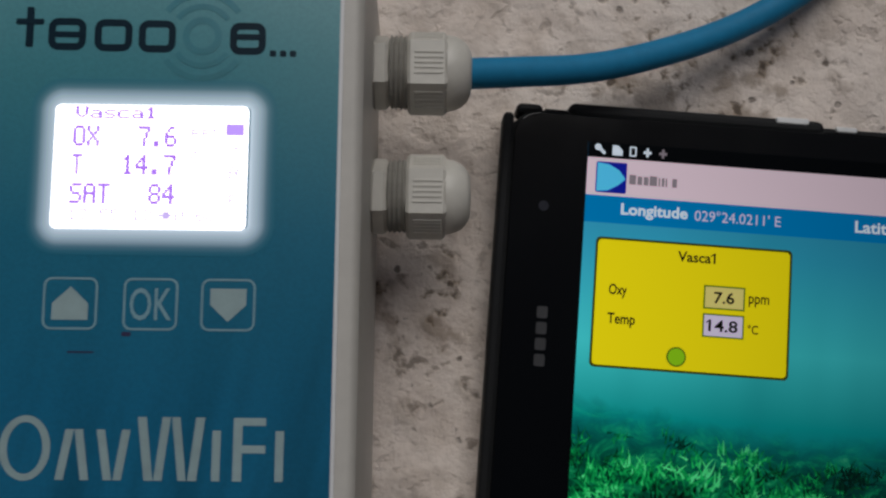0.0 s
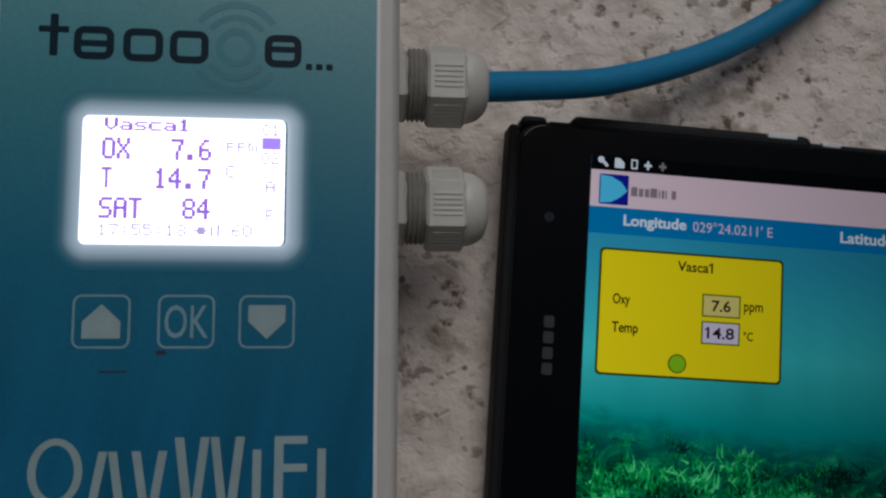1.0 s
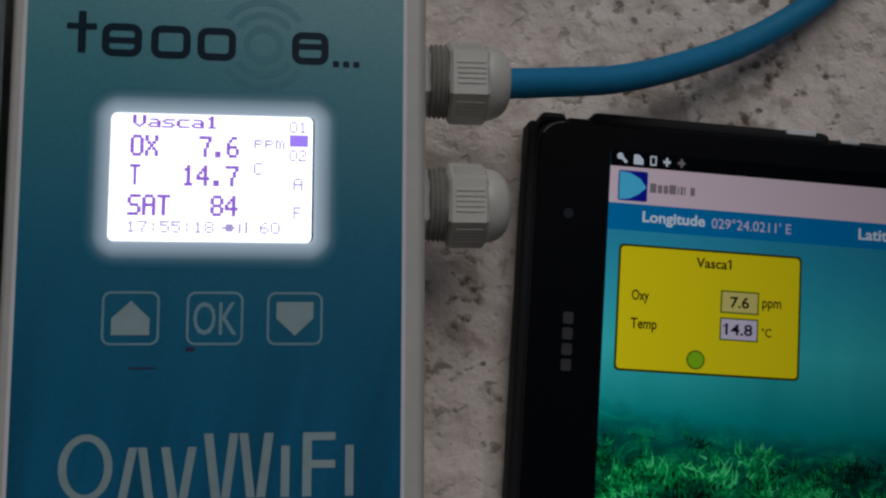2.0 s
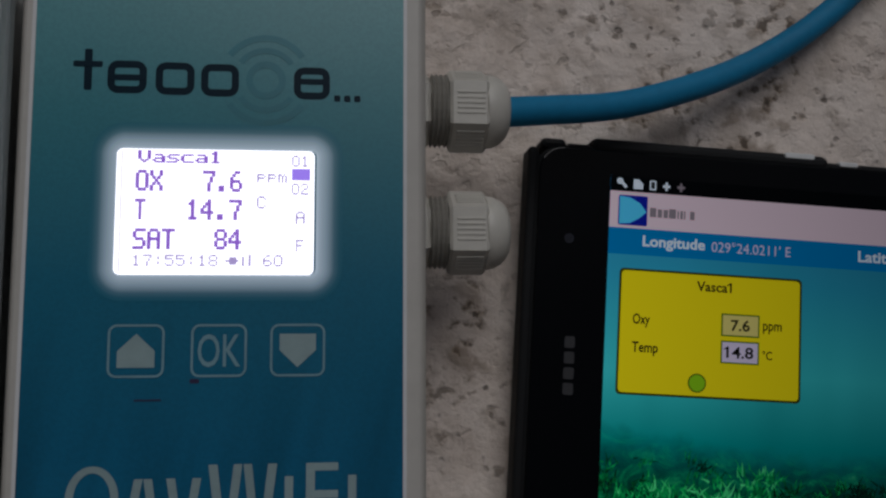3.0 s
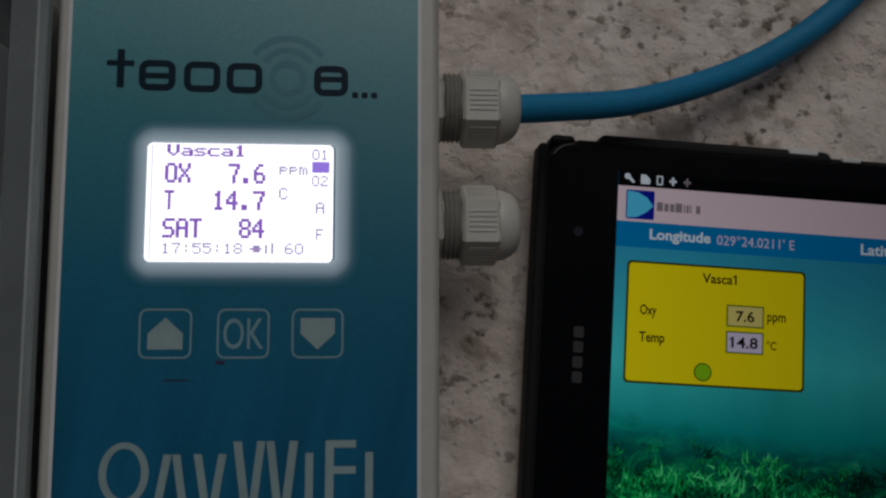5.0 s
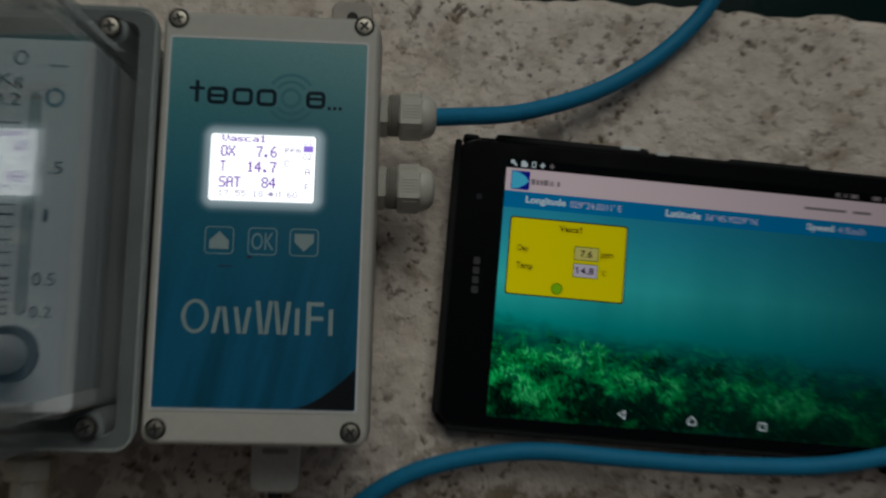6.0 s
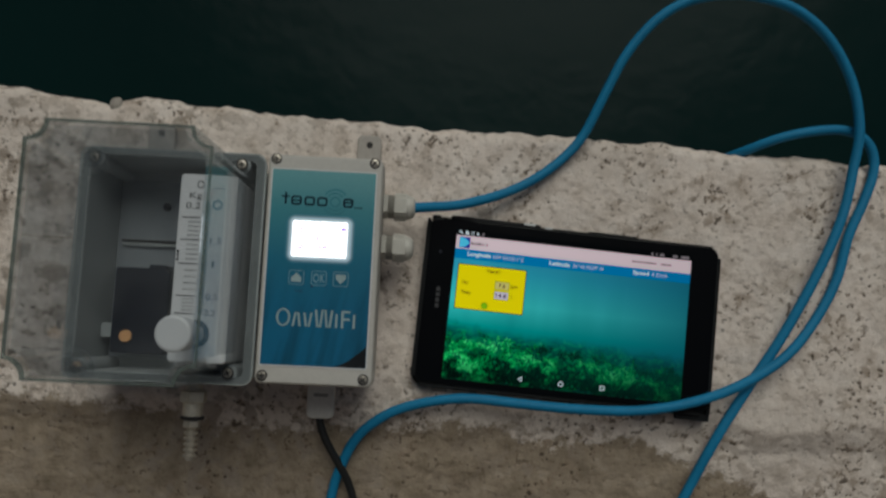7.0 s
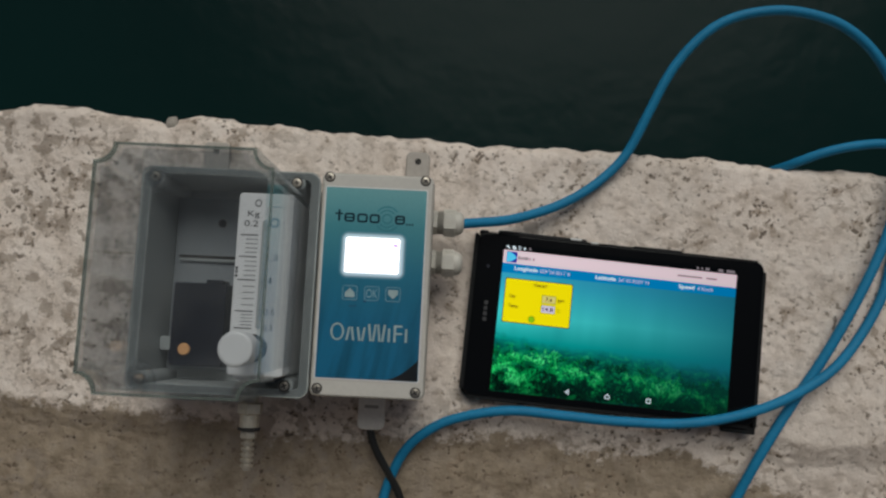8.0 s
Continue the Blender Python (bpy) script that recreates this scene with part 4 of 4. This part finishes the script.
# ---------------------------------------------------------------- tablet in its folded cover
def tablet():
    m = pose(0.1255, 0.0971, 0, 0, 0, -3.61)
    tab = thing("tablet", "black tablet with lit screen lying in a black folding cover", "tablet", m)
    u0, u1, v0, v1 = -0.0200, 0.1925, -0.1085, 0.0115
    cover = part("cover", slab(u0 - 0.0016, u1 + 0.0020, v0 - 0.0020, v1 + 0.0004, 0.0000, 0.0030, 0.0085, 0.0010), M["case"], tab, "black leatherette cover")
    # turned-up rim of the cover, open in places along the upper edge
    for a, b, w in ((-0.0190, -0.0120, 0.0016), (-0.0120, -0.0050, 0.0006), (-0.0055, 0.0610, 0.0026), (0.0600, 0.1000, 0.0010), (0.0950, 0.1320, 0.0020), (0.1300, 0.1880, 0.0010)):
        part("clip", slab(a, b, v1 - 0.0016, v1 + w, 0.0010, 0.0098, 0.0026, 0.0016), M["case"], cover)
    part("clip", slab(u0 - 0.0022, u0 + 0.0006, v0 + 0.004, v1 - 0.001, 0.0010, 0.0092, 0.0012, 0.0008), M["case"], cover)
    part("clip", slab(u1 - 0.0006, u1 + 0.0022, v0 - 0.001, v1 - 0.007, 0.0010, 0.0088, 0.0012, 0.0008), M["case"], cover)
    part("clip", slab(u0 + 0.004, u1 - 0.004, v0 - 0.0024, v0 + 0.0004, 0.0010, 0.0086, 0.0012, 0.0008), M["case"], cover)
    part("clip", slab(u1 - 0.022, u1 + 0.0026, v0 - 0.0060, v0, 0.0010, 0.0060, 0.0012, 0.0008), M["case"], cover)
    body = part("body", slab(u0, u1, v0, v1, 0.0028, 0.0094, 0.0070, 0.0008), M["case"], tab)
    glass = part("front_glass", slab(u0 + 0.0008, u1 - 0.0008, v0 + 0.0008, v1 - 0.0008, 0.0090, 0.0098, 0.0064, 0.0003), M["bezel"], tab, "glossy black glass")
    for a, b in ((0.0480, 0.0565), (0.0635, 0.0690)):
        part("side_button", slab(a, b, v1 + (0.0010 if a < 0.06 else -0.0002), v1 + (0.0026 if a < 0.06 else 0.0012), 0.0070, 0.0101, 0.0006, 0.0003), M["silver"], tab)
    part("front_camera", disc(-0.0105, -0.0135, 0.0013, 0.0096, 0.00985), M["lens"], glass)
    # maker's mark as plain bars
    for k, y in enumerate((-0.0420, -0.0460, -0.0500, -0.0540)):
        part("mark", prism(outline(-0.0105, -0.0078, y, y + 0.0030, 0.0005), 0.0097, 0.00985), M["grey_print"], glass)
    # lit picture
    z = 0.00990
    W, TOPV, BOT = 0.1723, 0.0040, -0.1036
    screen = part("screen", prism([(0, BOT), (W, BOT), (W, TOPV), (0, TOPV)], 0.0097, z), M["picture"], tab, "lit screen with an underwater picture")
    rng = random.Random(4)
    bm = bmesh.new()
    # tufts of curved blades, small along the crest and larger towards the foot
    for k in range(330):
        u = rng.random() * W
        crest = -0.0680 - 0.012 * (u / W) + 0.0065 * noise.noise((u * 45, 2.0, 0.0)) + 0.003 * noise.noise((u * 160, 6.0, 0.0))
        v = crest - (rng.random() ** 0.75) * (crest - BOT)
        near = (crest - v) / (crest - BOT)
        lean = rng.uniform(-25, 25) + 30 * noise.noise((u * 30, v * 30, 4.0))
        zt = z + 0.00002 + 0.00008 * near
        for j in range(13):
            l = (0.0022 + 0.0062 * near) * rng.uniform(0.5, 1.2)
            w = (0.00026 + 0.00050 * near) * rng.uniform(0.6, 1.2)
            a = radians(90 + lean + rng.gauss(0, 34))
            du, dv = cos(a), sin(a)
            bend = rng.uniform(-0.55, 0.55) * l
            u1, v1_ = u + rng.gauss(0, 0.0012 + 0.002 * near), v + rng.gauss(0, 0.0008)
            zz = zt + 0.00001 * rng.random()
            left, right = [], []
            for q in (0.0, 0.35, 0.7, 1.0):
                off, half = bend * q * q, w * (1 - q) ** 0.6
                for side, row in ((-1, left), (1, right)):
                    o = off + side * half
                    row.append((min(max(u1 + du * l * q - dv * o, 0.0), W), max(v1_ + dv * l * q + du * o, BOT), zz))
            bm.faces.new([bm.verts.new(c) for c in left[:-1] + [left[-1]] + right[-2::-1]])
    me = bpy.data.meshes.new("weed_picture")
    bm.to_mesh(me)
    bm.free()
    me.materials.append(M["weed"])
    weed = new("weed_picture", me)
    weed.parent = screen
    tagged(weed, kind="stuff")
    z += 0.00014

    def bar(name, a, b, c, d, mat, parent=screen, r=0.0, lift=0.0):
        return part(name, prism(outline(a * MM, b * MM, c * MM, d * MM, r * MM, 4), z + lift - 0.00002, z + lift), M[mat], parent)

    def say(text, a, b, c, d, mat, parent=screen, bold=0.0, lift=0.0001):
        return written("screen_text", text, a * MM, b * MM, c * MM, d * MM, z + lift, M[mat], parent, bold)

    bar("status_bar", 0, 172.3, 0, 4.0, "ui_status")
    for k in range(5):
        a = 2.2 + k * 4.0
        mat = "ui_white" if k < 4 else "ui_grey"
        if k == 0:
            part("status_icon", prism([(2.0 * MM, 2.9 * MM), (2.6 * MM, 3.3 * MM), (4.6 * MM, 1.3 * MM), (4.0 * MM, 0.8 * MM)], z, z + 0.00006), M[mat], screen)
            part("status_icon", disc(0.0025, 0.0027, 0.00085, z, z + 0.00005, 12), M[mat], screen)
        elif k == 1:
            part("status_icon", prism([(q * MM, s * MM) for q, s in ((6.2, 0.8), (8.8, 0.8), (8.8, 2.2), (7.6, 3.4), (6.2, 3.4))], z, z + 0.00006), M[mat], screen)
        elif k == 2:
            hollow(10.6, 12.4, 0.8, 3.4, 0.4, 0.3, z, "status_icon", M[mat], screen)
        else:
            bar("status_icon", a, a + 2.0, 1.7, 2.4, mat, lift=0.00005)
            bar("status_icon", a + 0.7, a + 1.3, 0.9, 3.2, mat, lift=0.00006)
    for a, b in ((142.5, 144.0), (146.0, 147.0), (149.0, 152.0), (158.5, 162.0), (164.5, 170.5)):
        bar("status_icon", a, b, 1.0, 2.8, "ui_grey", lift=0.00005)
    bar("action_bar", 0, 172.3, -9.7, 0, "ui_pink")
    icon = bar("app_icon", 2.3, 10.2, -9.0, -1.0, "ui_navy", tab, r=0.5, lift=0.00004)
    part("app_icon_shape", prism([(q * MM, s * MM) for q, s in ((2.6, -8.7), (2.6, -1.3), (5.5, -1.6), (8.2, -3.0), (9.9, -5.2), (8.0, -7.0), (5.5, -8.4))], z + 0.00005, z + 0.0001), M["ui_cyan"], icon)
    for a, b in ((10.9, 12.6), (13.0, 14.2), (14.6, 15.8), (16.1, 18.0), (18.4, 18.8), (19.2, 19.9), (20.2, 20.6), (21.9, 23.1)):
        bar("title_bar_mark", a, b, -6.4, -4.2 if (b - a) < 1.5 else -3.9, "ui_grey", lift=0.00005)
    for a, b in ((128.8, 147.0), (150.0, 158.0)):
        bar("menu_mark", a, b, -5.6, -4.4, "ui_grey", lift=0.00005)
    bar("position_bar", 0, 172.3, -16.7, -9.7, "ui_blue")
    say("Longitude", 9.2, 26.2, -15.2, -11.4, "ui_white", bold=0.025)
    say("029\u00b024.0211' E", 28.0, 50.0, -14.5, -11.7, "ui_lilac")
    say("Latitude", 69.0, 84.0, -14.5, -11.4, "ui_white", bold=0.025)
    say("36\u00b045.9229' N", 86.0, 108.4, -14.5, -11.7, "ui_lilac")
    say("Speed", 130.2, 142.0, -15.2, -11.4, "ui_white", bold=0.025)
    say("4 Km/h", 144.0, 155.6, -14.6, -11.6, "ui_lilac")
    bar("card_edge", 3.3, 53.3, -53.1, -20.3, "ui_edge", r=1.2)
    card = bar("value_card", 3.9, 52.7, -52.5, -20.9, "ui_yellow", tab, r=1.0, lift=0.00005)
    L = 0.00016
    say("Vasca1", 24.2, 33.8, -25.2, -22.5, "ui_black", card, 0.020, L)
    say("Oxy", 7.2, 11.8, -35.6, -32.0, "ui_black", card, 0.020, L)
    say("Temp", 7.2, 14.2, -42.9, -39.3, "ui_black", card, 0.020, L)
    say("ppm", 42.6, 47.8, -35.4, -32.6, "ui_black", card, 0.014, L)
    say("\u00b0C", 42.6, 45.3, -42.2, -39.8, "ui_black", card, 0.014, L)
    for fx, fy in ((33.3, -22.5), (32.85, -39.2)):
        part("screen_text", prism([(q * MM, v * MM) for q, v in ((fx - 0.75, fy - 0.62), (fx - 0.75, fy - 0.98), (fx + 0.15, fy - 0.42), (fx + 0.15, fy))], z + L - 0.00002, z + L), M["ui_black"], card)
    for text, y, mat in (("7.6", -33.6, "ui_yellow"), ("14.8", -40.7, "ui_lilac")):
        bar("value_field", 31.2, 41.7, y - 3.0, y + 3.0, "ui_green_edge", card, lift=0.00007)
        bar("value_field", 31.6, 41.3, y - 2.6, y + 2.6, "ui_khaki" if text == "7.6" else "ui_lilac", card, lift=0.0001)
        w = 2.6 if text == "7.6" else 3.7
        say(text, 36.4 - w, 36.4 + w, y - 1.5, y + 1.5, "ui_black", card, 0.02, L)
    part("status_dot", disc(0.0250, -0.0492, 0.0025, z + 0.00005, z + 0.0001), M["ui_green_edge"], card)
    part("status_dot", disc(0.0250, -0.0492, 0.0021, z + 0.0001, z + 0.00013), M["ui_green"], card)
    # navigation symbols
    part("nav_symbol", band([(q * MM, s * MM) for q, s in ((54.0, -98.4), (57.2, -100.4), (57.2, -96.4))], [(q * MM, s * MM) for q, s in ((54.9, -98.4), (56.7, -99.5), (56.7, -97.3))], z, z + 0.00005), M["ui_white"], screen)
    part("nav_symbol", band([(q * MM, s * MM) for q, s in ((83.4, -100.4), (87.0, -100.4), (87.0, -98.2), (85.2, -96.5), (83.4, -98.2))], [(q * MM, s * MM) for q, s in ((84.0, -99.9), (86.4, -99.9), (86.4, -98.4), (85.2, -97.3), (84.0, -98.4))], z, z + 0.00005), M["ui_white"], screen)
    hollow(113.4, 116.8, -100.2, -96.8, 0.6, 0.1, z, "nav_symbol", M["ui_white"], screen)
    return tab


tablet()

# ---------------------------------------------------------------- cables
LOOP = [(0.092, 0.1117, 0.0310), (0.106, 0.1140, 0.0258), (0.125, 0.1173, 0.0195), (0.145, 0.1236, 0.0140), (0.165, 0.1322, 0.0092), (0.185, 0.1443, 0.0062), (0.2035, 0.1603, 0.0045), (0.2170, 0.1775, 0.0060), (0.2300, 0.2065, 0.0140),
        (0.2440, 0.2360, 0.0215), (0.2640, 0.2605, 0.0275), (0.287, 0.2745, 0.0310), (0.318, 0.2805, 0.0330), (0.347, 0.2780, 0.0320), (0.371, 0.2695, 0.0300), (0.394, 0.2510, 0.0260), (0.4125, 0.222, 0.0200), (0.4195, 0.190, 0.0160),
        (0.4165, 0.161, 0.0125), (0.4075, 0.122, 0.0120), (0.3870, 0.075, 0.0105), (0.3630, 0.029, 0.0060), (0.3430, -0.003, 0.0032), (0.3200, -0.041, 0.0020), (0.299, -0.086, -0.0060), (0.268, -0.150, -0.013), (0.235, -0.225, -0.025)]
TAIL = [(0.330, 0.172, -0.14), (0.333, 0.1735, -0.06), (0.340, 0.1735, -0.012), (0.372, 0.185, 0.0060), (0.412, 0.191, 0.0070), (0.432, 0.182, 0.0050), (0.437, 0.163, 0.0035), (0.429, 0.138, 0.0035), (0.417, 0.111, 0.0035), (0.408, 0.078, 0.0035),
        (0.389, 0.044, 0.0050), (0.362, 0.016, 0.0115), (0.318, -0.0085, 0.0150), (0.266, -0.0220, 0.0160), (0.214, -0.0235, 0.0158), (0.174, -0.0215, 0.0150), (0.133, -0.0200, 0.0110), (0.095, -0.0280, 0.0055), (0.0725, -0.0400, 0.0030), (0.0590, -0.0540, -0.001),
        (0.0505, -0.072, -0.005), (0.0440, -0.095, -0.009), (0.037, -0.16, -0.014), (0.028, -0.23, -0.025)]
tagged(part("probe_cable", tube(LOOP, 0.0036), M["blue"], smooth=True), "blue round cable looping out over the water from the meter", "cable", "blue cables")
tagged(part("probe_cable", tube(TAIL, 0.0036), M["blue"], smooth=True), "blue round cable lying over the edge of the tablet", "cable", "blue cables")
POWER = [(0.034, -0.030, 0.0028), (0.0338, -0.041, 0.0030), (0.0390, -0.055, 0.0015), (0.0485, -0.071, -0.002), (0.0585, -0.091, -0.0065), (0.070, -0.135, -0.011), (0.085, -0.19, -0.018)]
tagged(part("power_cable", tube(POWER, 0.0028), M["black_sheath"], smooth=True), "thin black cable hanging from the meter across concrete", "cable")

# ---------------------------------------------------------------- loose pebble on the broken edge
bm = bmesh.new()
bmesh.ops.create_icosphere(bm, subdivisions=4, radius=0.0050)
for v in bm.verts:
    v.co *= 1 + 0.22 * noise.noise(v.co * 260) + 0.07 * noise.noise(v.co * 900)
    v.co.z *= 0.55
pebble = tagged(part("pebble", bm, plain("grey_stone", (0.36, 0.33, 0.29, 1), 0.85, grain=0.12, scale=700, bump=0.5), smooth=True), "small grey pebble stuck on the ledge's broken edge", "pebble")
pebble.location = (-0.1320, 0.1838, -0.0032)
